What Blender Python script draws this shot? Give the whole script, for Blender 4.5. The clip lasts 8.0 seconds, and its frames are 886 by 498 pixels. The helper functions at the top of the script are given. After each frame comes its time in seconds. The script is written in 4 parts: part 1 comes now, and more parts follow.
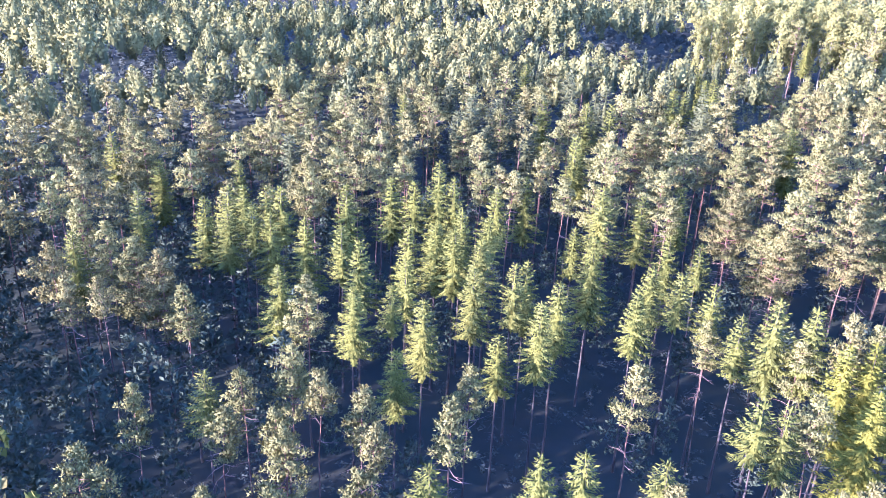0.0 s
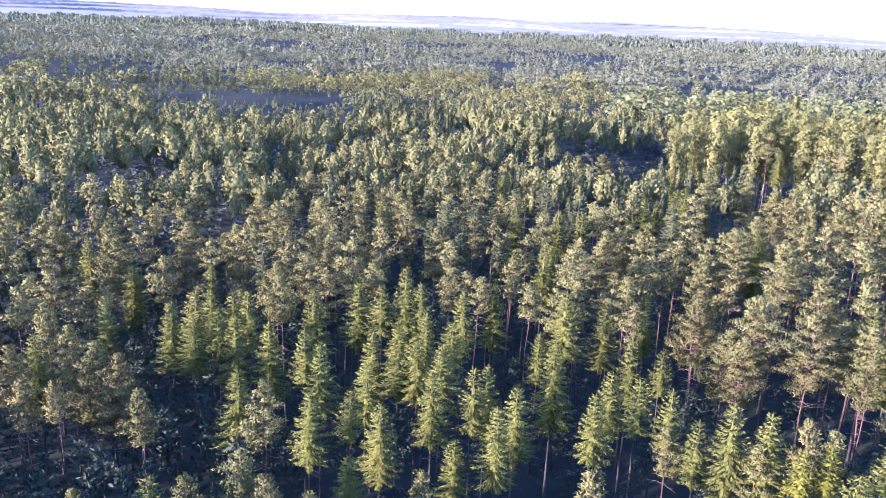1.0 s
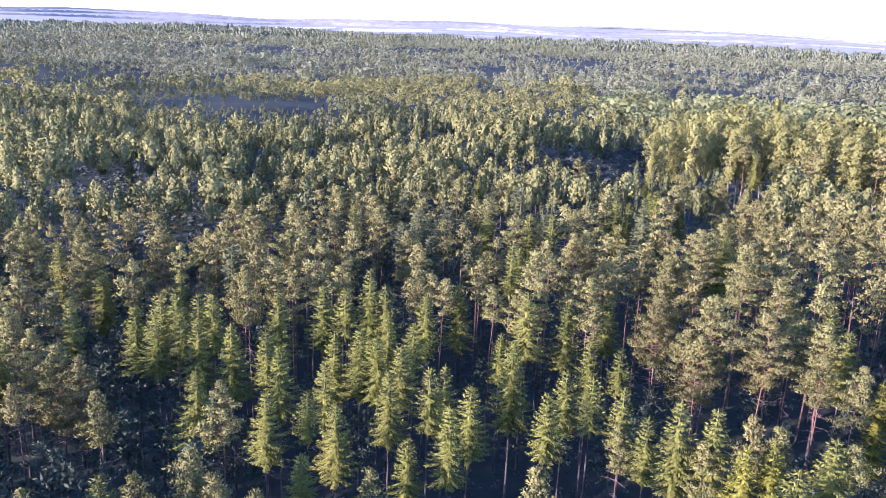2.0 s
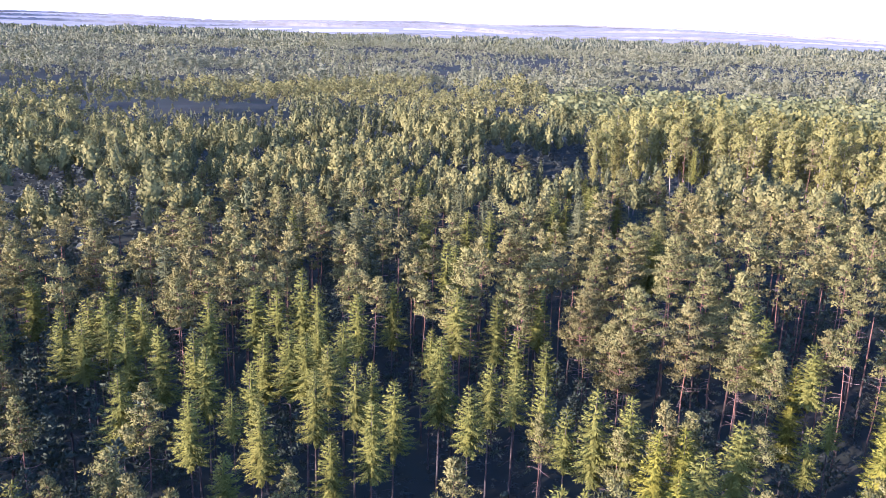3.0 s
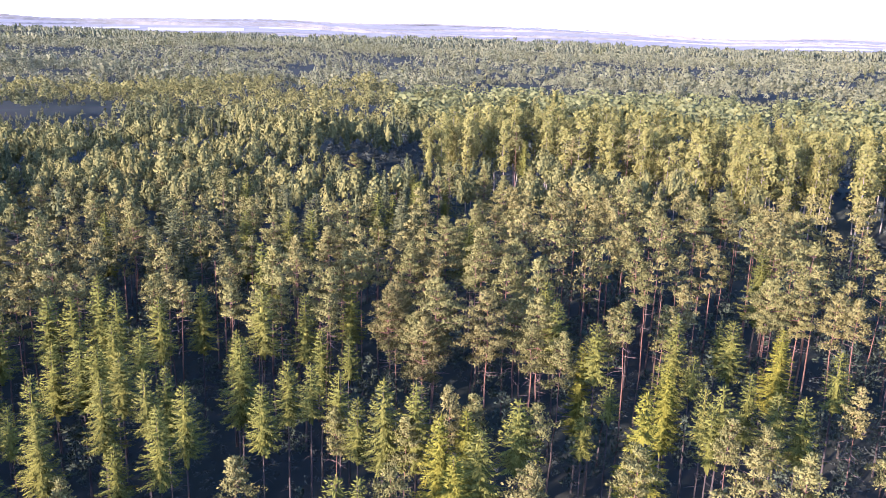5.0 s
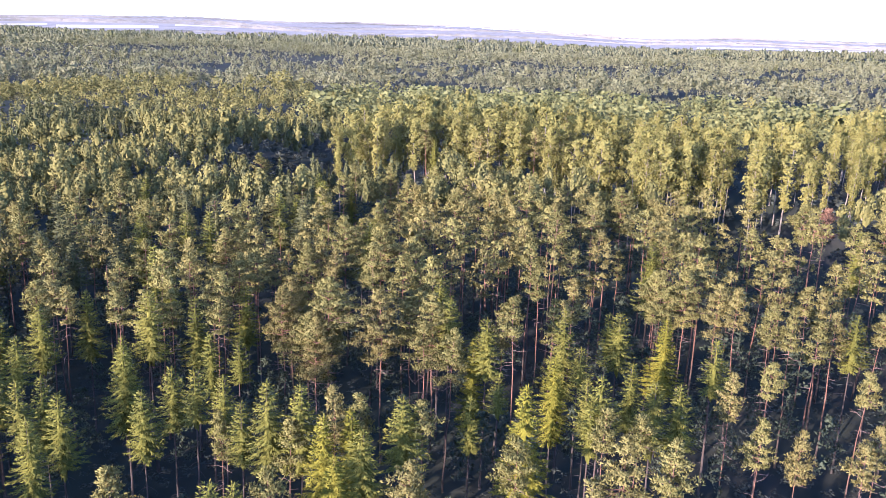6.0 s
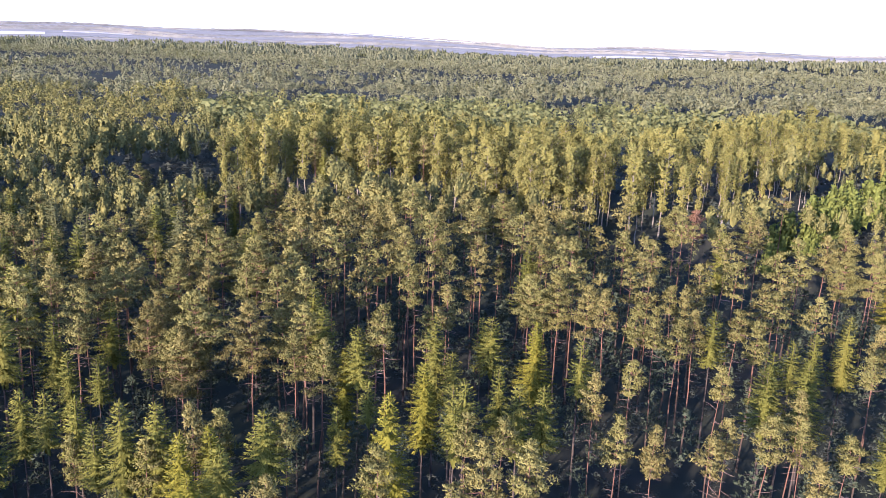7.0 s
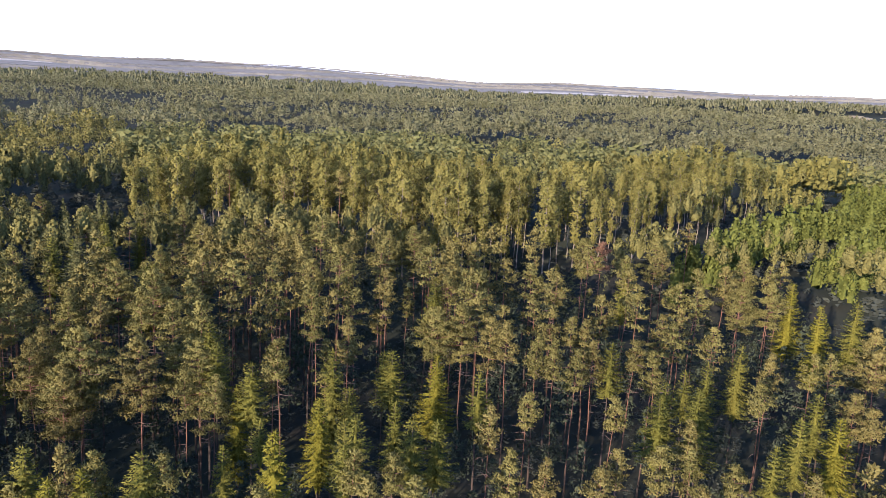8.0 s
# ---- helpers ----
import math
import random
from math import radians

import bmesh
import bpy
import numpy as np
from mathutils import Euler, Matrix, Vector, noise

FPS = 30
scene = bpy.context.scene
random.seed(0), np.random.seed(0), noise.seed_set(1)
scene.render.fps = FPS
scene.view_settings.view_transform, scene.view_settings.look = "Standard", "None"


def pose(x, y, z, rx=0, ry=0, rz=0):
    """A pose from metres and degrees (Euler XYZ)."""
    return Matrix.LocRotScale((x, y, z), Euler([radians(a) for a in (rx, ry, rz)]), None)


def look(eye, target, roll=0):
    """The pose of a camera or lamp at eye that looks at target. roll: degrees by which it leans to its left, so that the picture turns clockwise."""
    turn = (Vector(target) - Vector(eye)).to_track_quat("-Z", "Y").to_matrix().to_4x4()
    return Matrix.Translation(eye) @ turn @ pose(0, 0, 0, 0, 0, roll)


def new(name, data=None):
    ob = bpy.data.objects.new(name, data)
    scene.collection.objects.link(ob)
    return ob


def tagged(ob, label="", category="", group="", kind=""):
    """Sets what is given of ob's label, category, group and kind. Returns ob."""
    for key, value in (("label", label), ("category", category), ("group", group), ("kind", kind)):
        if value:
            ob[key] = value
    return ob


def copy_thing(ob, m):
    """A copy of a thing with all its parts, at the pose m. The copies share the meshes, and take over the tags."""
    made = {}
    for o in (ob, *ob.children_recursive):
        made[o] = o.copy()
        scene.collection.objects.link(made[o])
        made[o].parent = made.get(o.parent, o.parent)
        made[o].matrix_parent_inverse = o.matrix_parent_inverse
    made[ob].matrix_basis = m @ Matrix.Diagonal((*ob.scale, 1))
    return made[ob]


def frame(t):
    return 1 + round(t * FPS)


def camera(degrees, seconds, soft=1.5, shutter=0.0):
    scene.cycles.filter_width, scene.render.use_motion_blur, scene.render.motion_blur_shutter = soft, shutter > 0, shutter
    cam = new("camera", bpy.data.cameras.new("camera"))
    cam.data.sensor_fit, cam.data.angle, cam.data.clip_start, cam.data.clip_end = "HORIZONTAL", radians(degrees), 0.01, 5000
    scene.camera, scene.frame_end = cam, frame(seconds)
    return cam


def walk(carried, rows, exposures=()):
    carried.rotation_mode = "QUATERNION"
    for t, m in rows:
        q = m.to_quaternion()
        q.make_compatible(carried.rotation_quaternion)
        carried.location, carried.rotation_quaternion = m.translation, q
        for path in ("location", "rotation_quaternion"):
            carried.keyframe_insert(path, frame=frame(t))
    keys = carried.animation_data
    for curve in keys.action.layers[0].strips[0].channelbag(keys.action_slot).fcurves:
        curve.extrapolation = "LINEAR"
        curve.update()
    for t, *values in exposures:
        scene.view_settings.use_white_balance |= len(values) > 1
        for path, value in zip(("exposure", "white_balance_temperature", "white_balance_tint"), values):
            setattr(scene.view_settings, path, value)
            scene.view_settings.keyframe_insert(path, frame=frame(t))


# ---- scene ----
# ---------------------------------------------------------------- camera
cam = camera(57.1, 8.0, soft=0.4)
PATH = [
    (0.0, 0.000, 0.000, 57.000, 66.700, -2.250, 0.000),
    (0.5, 1.945, -0.591, 57.195, 71.724, -2.511, -0.069),
    (1.0, 3.863, -1.208, 57.314, 74.251, -2.432, -0.206),
    (2.5, 10.172, -3.217, 57.581, 74.631, -1.744, -1.381),
    (3.0, 12.312, -3.878, 57.645, 74.672, -1.689, -3.491),
    (3.5, 14.655, -4.652, 57.773, 74.698, -1.666, -6.508),
    (4.0, 16.596, -5.253, 57.798, 74.747, -1.630, -8.589),
    (4.5, 18.585, -5.789, 57.770, 74.808, -1.699, -10.823),
    (6.0, 24.896, -7.704, 57.994, 74.930, -1.930, -18.255),
    (6.5, 27.233, -8.526, 58.026, 75.076, -2.172, -21.836),
    (7.0, 29.431, -9.180, 58.092, 75.703, -2.210, -24.853),
    (7.5, 31.476, -9.800, 58.196, 77.353, -2.782, -27.963),
    (8.0, 33.433, -10.361, 58.144, 78.181, -3.103, -29.599),
]
EXPOSURES = [(0.0, 2.85, 4500, 47), (0.3, 2.5, 4500, 47), (0.7, 2.2, 4600, 46), (1.2, 2.05, 4700, 45), (4.5, 1.85, 5100, 41), (7.0, 1.45, 5350, 34), (7.5, 1.08, 5500, 31), (8.0, 0.85, 5650, 27)]
walk(cam, [(t, pose(x, y, z, rx, ry, rz)) for t, x, y, z, rx, ry, rz in PATH], EXPOSURES)

# ---------------------------------------------------------------- sky and sun
SUN_HEIGHT, SUN_LEFT = 12.5, 58.0          # degrees above the horizon; degrees left of straight behind the first view
to_sun = Vector((-math.sin(radians(SUN_LEFT)) * math.cos(radians(SUN_HEIGHT)), -math.cos(radians(SUN_LEFT)) * math.cos(radians(SUN_HEIGHT)), math.sin(radians(SUN_HEIGHT))))
world = bpy.data.worlds.new("world")
scene.world = world
world.use_nodes = True
wn = world.node_tree
sky = wn.nodes.new("ShaderNodeTexSky")
sky.sky_type, sky.sun_disc = "NISHITA", False
sky.sun_elevation, sky.sun_rotation = radians(SUN_HEIGHT), radians(180 + SUN_LEFT)
sky.dust_density, sky.air_density, sky.ozone_density = 0.3, 1.0, 3.0
high = wn.nodes["Background"]
high.inputs["Strength"].default_value = 0.15
wn.links.new(sky.outputs[0], high.inputs["Color"])
# bright white summer haze that lies all round the horizon
haze = wn.nodes.new("ShaderNodeBackground")
haze.inputs["Color"].default_value, haze.inputs["Strength"].default_value = (0.88, 0.94, 1.0, 1), 2.0
where, parts = wn.nodes.new("ShaderNodeTexCoord"), wn.nodes.new("ShaderNodeSeparateXYZ")
band = wn.nodes.new("ShaderNodeMapRange")
band.interpolation_type = "SMOOTHSTEP"
for k, v in ((1, 0.12), (2, 0.22), (3, 1.0), (4, 0.0)):
    band.inputs[k].default_value = v
veil = wn.nodes.new("ShaderNodeMixShader")
wn.links.new(where.outputs["Generated"], parts.inputs[0])
wn.links.new(parts.outputs["Z"], band.inputs[0])
wn.links.new(band.outputs[0], veil.inputs[0])
wn.links.new(high.outputs[0], veil.inputs[1])
wn.links.new(haze.outputs[0], veil.inputs[2])
wn.links.new(veil.outputs[0], wn.nodes["World Output"].inputs["Surface"])
sun_data = bpy.data.lights.new("sun", "SUN")
sun_data.energy, sun_data.angle, sun_data.color = 5.0, radians(0.6), (1.0, 0.79, 0.51)
sun = new("sun", sun_data)
sun.matrix_world = look(to_sun * 300, (0, 0, 0))


# ---------------------------------------------------------------- materials
def material(name):
    mat = bpy.data.materials.new(name)
    mat.use_nodes = True
    nt = mat.node_tree
    return mat, nt, nt.nodes["Principled BSDF"]


def mixer(nt, fac, a, b, blend="MIX"):
    """A colour mix; fac, a and b are sockets or values."""
    n = nt.nodes.new("ShaderNodeMix")
    n.data_type, n.blend_type = "RGBA", blend
    for k, v in ((0, fac), (6, a), (7, b)):
        if isinstance(v, bpy.types.NodeSocket):
            nt.links.new(v, n.inputs[k])
        else:
            n.inputs[k].default_value = v if k == 0 else (*v, 1)
    return n.outputs[2]


def noise_of(nt, scale, detail=2.0, low=0.35, high=0.65, vector=None):
    n = nt.nodes.new("ShaderNodeTexNoise")
    n.inputs["Scale"].default_value, n.inputs["Detail"].default_value = scale, detail
    if vector is None:
        geo = nt.nodes.new("ShaderNodeNewGeometry")
        vector = geo.outputs["Position"]
    nt.links.new(vector, n.inputs["Vector"])
    r = nt.nodes.new("ShaderNodeMapRange")
    r.inputs[1].default_value, r.inputs[2].default_value = low, high
    nt.links.new(n.outputs["Fac"], r.inputs[0])
    return r.outputs[0]


def foliage(name, dark, light, odd, clear=0.3):
    """Needles or leaves: from tree to tree and from tuft to tuft between two greens, with some tufts of an odd colour."""
    mat, nt, bsdf = material(name)
    geo = nt.nodes.new("ShaderNodeNewGeometry")
    tree = noise_of(nt, 0.16, 1.0)
    step = nt.nodes.new("ShaderNodeMapRange")
    step.inputs[3].default_value, step.inputs[4].default_value = 0.25, 0.85
    nt.links.new(geo.outputs["Random Per Island"], step.inputs[0])
    tuft = mixer(nt, step.outputs[0], dark, light)
    tone = mixer(nt, tree, tuft, mixer(nt, 0.5, tuft, light))
    stand = noise_of(nt, 0.035, 2.0, 0.5, 0.68)
    half = nt.nodes.new("ShaderNodeMath")
    half.operation = "MULTIPLY"
    half.inputs[1].default_value = 0.45
    nt.links.new(stand, half.inputs[0])
    tone = mixer(nt, half.outputs[0], tone, dark)
    info = nt.nodes.new("ShaderNodeObjectInfo")
    r = nt.nodes.new("ShaderNodeMapRange")
    r.inputs[1].default_value, r.inputs[2].default_value, r.inputs[4].default_value = 0.55, 1.0, 0.25
    nt.links.new(info.outputs["Random"], r.inputs[0])
    tone = mixer(nt, r.outputs[0], tone, odd)
    nt.links.new(tone, bsdf.inputs["Base Color"])
    bsdf.inputs["Roughness"].default_value = 0.6
    bsdf.inputs["Specular IOR Level"].default_value = 0.02
    thin = nt.nodes.new("ShaderNodeBsdfTranslucent")
    nt.links.new(tone, thin.inputs["Color"])
    both = nt.nodes.new("ShaderNodeMixShader")
    both.inputs[0].default_value = clear
    nt.links.new(bsdf.outputs[0], both.inputs[1])
    nt.links.new(thin.outputs[0], both.inputs[2])
    nt.links.new(both.outputs[0], nt.nodes["Material Output"].inputs["Surface"])
    return mat


def bark(name, low, high, change, flecks):
    """Bark whose colour changes up the trunk round the height change, with flecks of a third colour."""
    mat, nt, bsdf = material(name)
    geo = nt.nodes.new("ShaderNodeNewGeometry")
    xyz = nt.nodes.new("ShaderNodeSeparateXYZ")
    nt.links.new(geo.outputs["Position"], xyz.inputs[0])
    r = nt.nodes.new("ShaderNodeMapRange")
    r.inputs[1].default_value, r.inputs[2].default_value = change - 3, change + 3
    nt.links.new(xyz.outputs["Z"], r.inputs[0])
    tone = mixer(nt, r.outputs[0], low, high)
    tone = mixer(nt, noise_of(nt, 3.5, 4.0, 0.55, 0.7), tone, flecks)
    nt.links.new(tone, bsdf.inputs["Base Color"])
    bsdf.inputs["Roughness"].default_value = 0.9
    bump = nt.nodes.new("ShaderNodeBump")
    bump.inputs["Strength"].default_value, bump.inputs["Distance"].default_value = 0.6, 0.03
    nt.links.new(noise_of(nt, 14.0, 3.0), bump.inputs["Height"])
    nt.links.new(bump.outputs[0], bsdf.inputs["Normal"])
    return mat


PINE_GREEN = foliage("pine_needles", (0.070, 0.070, 0.026), (0.272, 0.258, 0.084), (0.27, 0.20, 0.08), 0.1)
FAR_PINE = foliage("far_pine_needles", (0.064, 0.070, 0.027), (0.235, 0.220, 0.072), (0.22, 0.20, 0.065), 0.1)
SPRUCE_GREEN = foliage("spruce_needles", (0.038, 0.050, 0.014), (0.230, 0.226, 0.046), (0.20, 0.18, 0.045), 0.12)
BRIGHT_SPRUCE = foliage("bright_spruce_needles", (0.045, 0.058, 0.012), (0.265, 0.25, 0.034), (0.24, 0.21, 0.035), 0.12)
DARK_SPRUCE = foliage("dark_spruce_needles", (0.048, 0.058, 0.026), (0.145, 0.15, 0.062), (0.13, 0.13, 0.055), 0.1)
BIRCH_GREEN = foliage("birch_leaves", (0.075, 0.080, 0.028), (0.262, 0.245, 0.068), (0.25, 0.23, 0.07), 0.15)
YOUNG_GREEN = foliage("young_leaves", (0.065, 0.085, 0.022), (0.19, 0.215, 0.05), (0.18, 0.2, 0.05), 0.15)
RED_NEEDLES = foliage("dead_needles", (0.17, 0.095, 0.06), (0.27, 0.165, 0.11), (0.25, 0.15, 0.09), 0.1)
# undergrowth: the bluish shade between the trunks is put into the leaf colour
UNDER_SHADE = foliage("undergrowth_shade_tone", (0.052, 0.062, 0.054), (0.066, 0.078, 0.064), (0.06, 0.07, 0.06), 0.05)
# lower trees: a darker leaf colour carries the shade of the canopy
LOW_SHADE = foliage("shade_toned_leaves", (0.055, 0.072, 0.05), (0.085, 0.105, 0.065), (0.08, 0.095, 0.06), 0.1)
# far woods: aerial haze is greyed into the leaf colour
HAZED_GREEN = foliage("hazed_leaves", (0.064, 0.076, 0.044), (0.215, 0.215, 0.112), (0.19, 0.19, 0.1), 0.1)
# part of that haze tone for farther broadleaf trees; near shrubs share it
MID_GREEN = foliage("half_hazed_and_shrub_leaves", (0.070, 0.085, 0.036), (0.205, 0.212, 0.082), (0.19, 0.19, 0.075), 0.12)
PINE_BARK = bark("pine_bark", (0.075, 0.058, 0.046), (0.19, 0.10, 0.066), 11.0, (0.09, 0.055, 0.04))
SPRUCE_BARK = bark("spruce_bark", (0.055, 0.048, 0.043), (0.085, 0.066, 0.055), 8.0, (0.05, 0.045, 0.04))
BIRCH_BARK = bark("birch_bark", (0.14, 0.12, 0.10), (0.26, 0.23, 0.19), 8.0, (0.08, 0.07, 0.06))
DEAD_WOOD = bark("dead_wood", (0.15, 0.11, 0.10), (0.24, 0.16, 0.13), 8.0, (0.12, 0.09, 0.08))


def ground_material():
    mat, nt, bsdf = material("forest_floor")
    moss = mixer(nt, noise_of(nt, 0.25, 5.0), (0.042, 0.048, 0.038), (0.058, 0.056, 0.046))
    tone = mixer(nt, noise_of(nt, 0.03, 3.0), moss, (0.052, 0.062, 0.044))
    nt.links.new(tone, bsdf.inputs["Base Color"])
    bsdf.inputs["Roughness"].default_value, bsdf.inputs["Specular IOR Level"].default_value = 0.95, 0.05
    return mat


GROUND = ground_material()


def field_material(name, a, b):
    mat, nt, bsdf = material(name)
    nt.links.new(mixer(nt, noise_of(nt, 0.02, 4.0), a, b), bsdf.inputs["Base Color"])
    bsdf.inputs["Roughness"].default_value = 0.95
    return mat


# horizon woods: distance haze is painted into this colour
RIDGE_HAZE = field_material("hazed_ridge_leaves", (0.14, 0.14, 0.12), (0.20, 0.20, 0.18))
STUBBLE = field_material("stubble", (0.42, 0.33, 0.17), (0.55, 0.45, 0.26))
PALE_FIELD = field_material("pale_field", (0.60, 0.56, 0.48), (0.74, 0.70, 0.62))
# far hill slopes, paled by haze mixed into their colour
HILL_HAZE = field_material("haze_toned_hill_woods", (0.25, 0.24, 0.21), (0.33, 0.315, 0.28))


# ---------------------------------------------------------------- mesh helpers
def mesh_of(name, verts, faces, mat):
    """A mesh from an array of corners (n, 3) and one of four-cornered faces (m, 4)."""
    me = bpy.data.meshes.new(name)
    verts, faces = np.asarray(verts, "f"), np.asarray(faces, "i")
    me.vertices.add(len(verts))
    me.vertices.foreach_set("co", verts.ravel())
    me.loops.add(faces.size)
    me.loops.foreach_set("vertex_index", faces.ravel())
    me.polygons.add(len(faces))
    me.polygons.foreach_set("loop_start", np.arange(len(faces), dtype="i") * 4)
    me.polygons.foreach_set("loop_total", np.full(len(faces), 4, "i"))
    me.materials.append(mat)
    me.update(calc_edges=True)
    me.validate()
    return me


def unit(v):
    return v / np.maximum(np.linalg.norm(v, axis=-1, keepdims=True), 1e-9)


def kites(base, way, length, width, facing, fold=0.25, rng=None, lie=0.75, own=0.6):
    """Sprays of needles or leaves: kite-shaped blades that start at base and go way, folded along the middle.
    facing: the side of the crown that each lies on, which rounds its shading; lie: how flat they lie on it. (n, 8, 3): four corners and their facings."""
    base, way = np.asarray(base), unit(np.asarray(way))
    length, width = np.asarray(length)[:, None], np.asarray(width)[:, None]
    facing = unit(unit(np.asarray(facing)) + rng.normal(0, 0.14, (len(base), 3)))
    way = unit(way - facing * lie * np.sum(facing * way, 1)[:, None])
    over = facing - way * np.sum(facing * way, 1)[:, None]
    over = unit(over + rng.normal(0, 0.12, (len(base), 3)))
    side = unit(np.cross(way, over))
    a = base + way * length * 0.5 + side * width * 0.5 - over * width * fold
    b = base + way * length * 0.5 - side * width * 0.5 - over * width * fold
    return np.concatenate([np.stack([base, a, base + way * length, b], 1), np.repeat(unit(facing + over * own + rng.normal(0, 0.12, facing.shape))[:, None], 4, 1)], 1)


def kite_mesh(name, quads, mat):
    n = len(quads)
    corners, facing = quads[:, :4], quads[:, 4:]
    e1, e2 = corners[:, 2] - corners[:, 0], corners[:, 3] - corners[:, 1]
    back = (np.sum(np.cross(e1, e2) * facing.mean(1), 1) < 0)[:, None, None]
    corners, facing = np.where(back, corners[:, ::-1], corners), np.where(back, facing[:, ::-1], facing)
    me = mesh_of(name, corners.reshape(-1, 3), np.arange(n * 4).reshape(n, 4), mat)
    shade = me.attributes.new("custom_normal", "FLOAT_VECTOR", "POINT")
    shade.data.foreach_set("vector", facing.astype("f").ravel())
    return me


def ringed(p):
    """Rings of points (rings, sides, 3) as the four-cornered faces between them."""
    q = np.roll(p, -1, 1)
    return np.stack([p[:-1], q[:-1], q[1:], p[1:]], 2).reshape(-1, 4, 3)


def shell(seed, rings, sides, profile, low, rough=0.18):
    """A ragged closed crown for trees far off: rings of faces from the tip down. profile(u): its radius at u of its depth."""
    g = np.random.default_rng(seed)
    u = np.linspace(0, 1, rings + 1) ** 1.35
    a = np.arange(sides) * 2 * math.pi / sides + g.uniform(0, 6.28)
    r = np.array([max(0.02, profile(v)) for v in u])[:, None] * g.uniform(1 - rough, 1 + rough, (rings + 1, sides))
    z = (TALL - (TALL - low) * u)[:, None] + g.normal(0, rough * 1.6, (rings + 1, sides)) * (u[:, None] > 0)
    p = np.stack([np.cos(a) * r, np.sin(a) * r, z], -1)
    face = unit(p * (1, 1, 0)) + (0.45 + 0.7 * (p[..., 2:] - low) / (TALL - low)) * np.array((0, 0, 1.0)) + g.normal(0, 0.65, p.shape)
    return np.concatenate([ringed(p), ringed(unit(face))], 1)


def tube(points, radii, sides=6):
    """A tapered limb along points: corners and faces."""
    points, radii = np.asarray(points, float), np.asarray(radii, float)
    way = unit(np.gradient(points, axis=0))
    ref = np.array((0.0, 0, 1)) if abs(way[0][2]) < 0.8 else np.array((1.0, 0, 0))
    u = unit(np.cross(way, ref))
    v = np.cross(way, u)
    a = np.arange(sides) * 2 * math.pi / sides
    ring = np.cos(a)[None, :, None] * u[:, None] + np.sin(a)[None, :, None] * v[:, None]
    verts = (points[:, None] + ring * radii[:, None, None]).reshape(-1, 3)
    i, j = np.meshgrid(np.arange(len(points) - 1), np.arange(sides), indexing="ij")
    k = (j + 1) % sides
    faces = np.stack([i * sides + j, i * sides + k, (i + 1) * sides + k, (i + 1) * sides + j], -1).reshape(-1, 4)
    return verts, faces


def joined(pieces):
    verts, faces, n = [], [], 0
    for v, f in pieces:
        verts.append(v)
        faces.append(f + n)
        n += len(v)
    return np.concatenate(verts), np.concatenate(faces)


def polar(a, up=0.0):
    a = np.asarray(a, float)
    return np.stack([np.cos(a), np.sin(a), np.zeros_like(a) + up], -1)


# ---------------------------------------------------------------- trees; each is built 20 m high
TALL = 20.0


def bent_trunk(rng, top, radius, bend=0.15, steps=9):
    z = np.linspace(-0.3, top, steps)
    drift = np.cumsum(rng.normal(0, bend, (steps, 2)), 0)
    drift -= drift[0]
    pts = np.column_stack([drift, z])
    r = radius * (1 - np.clip(z / TALL, 0, 1) * 0.93)
    r[0] *= 1.25
    return pts, r


def core(seed, reach, depth, share, rings=5, sides=7):
    """The dense twigs inside a crown: a ragged body within its outline."""
    body = shell(seed, rings, sides, lambda u: share * reach(u), TALL - depth, 0.24)
    body[:, :4] -= np.array((0, 0, 0.7))
    return body


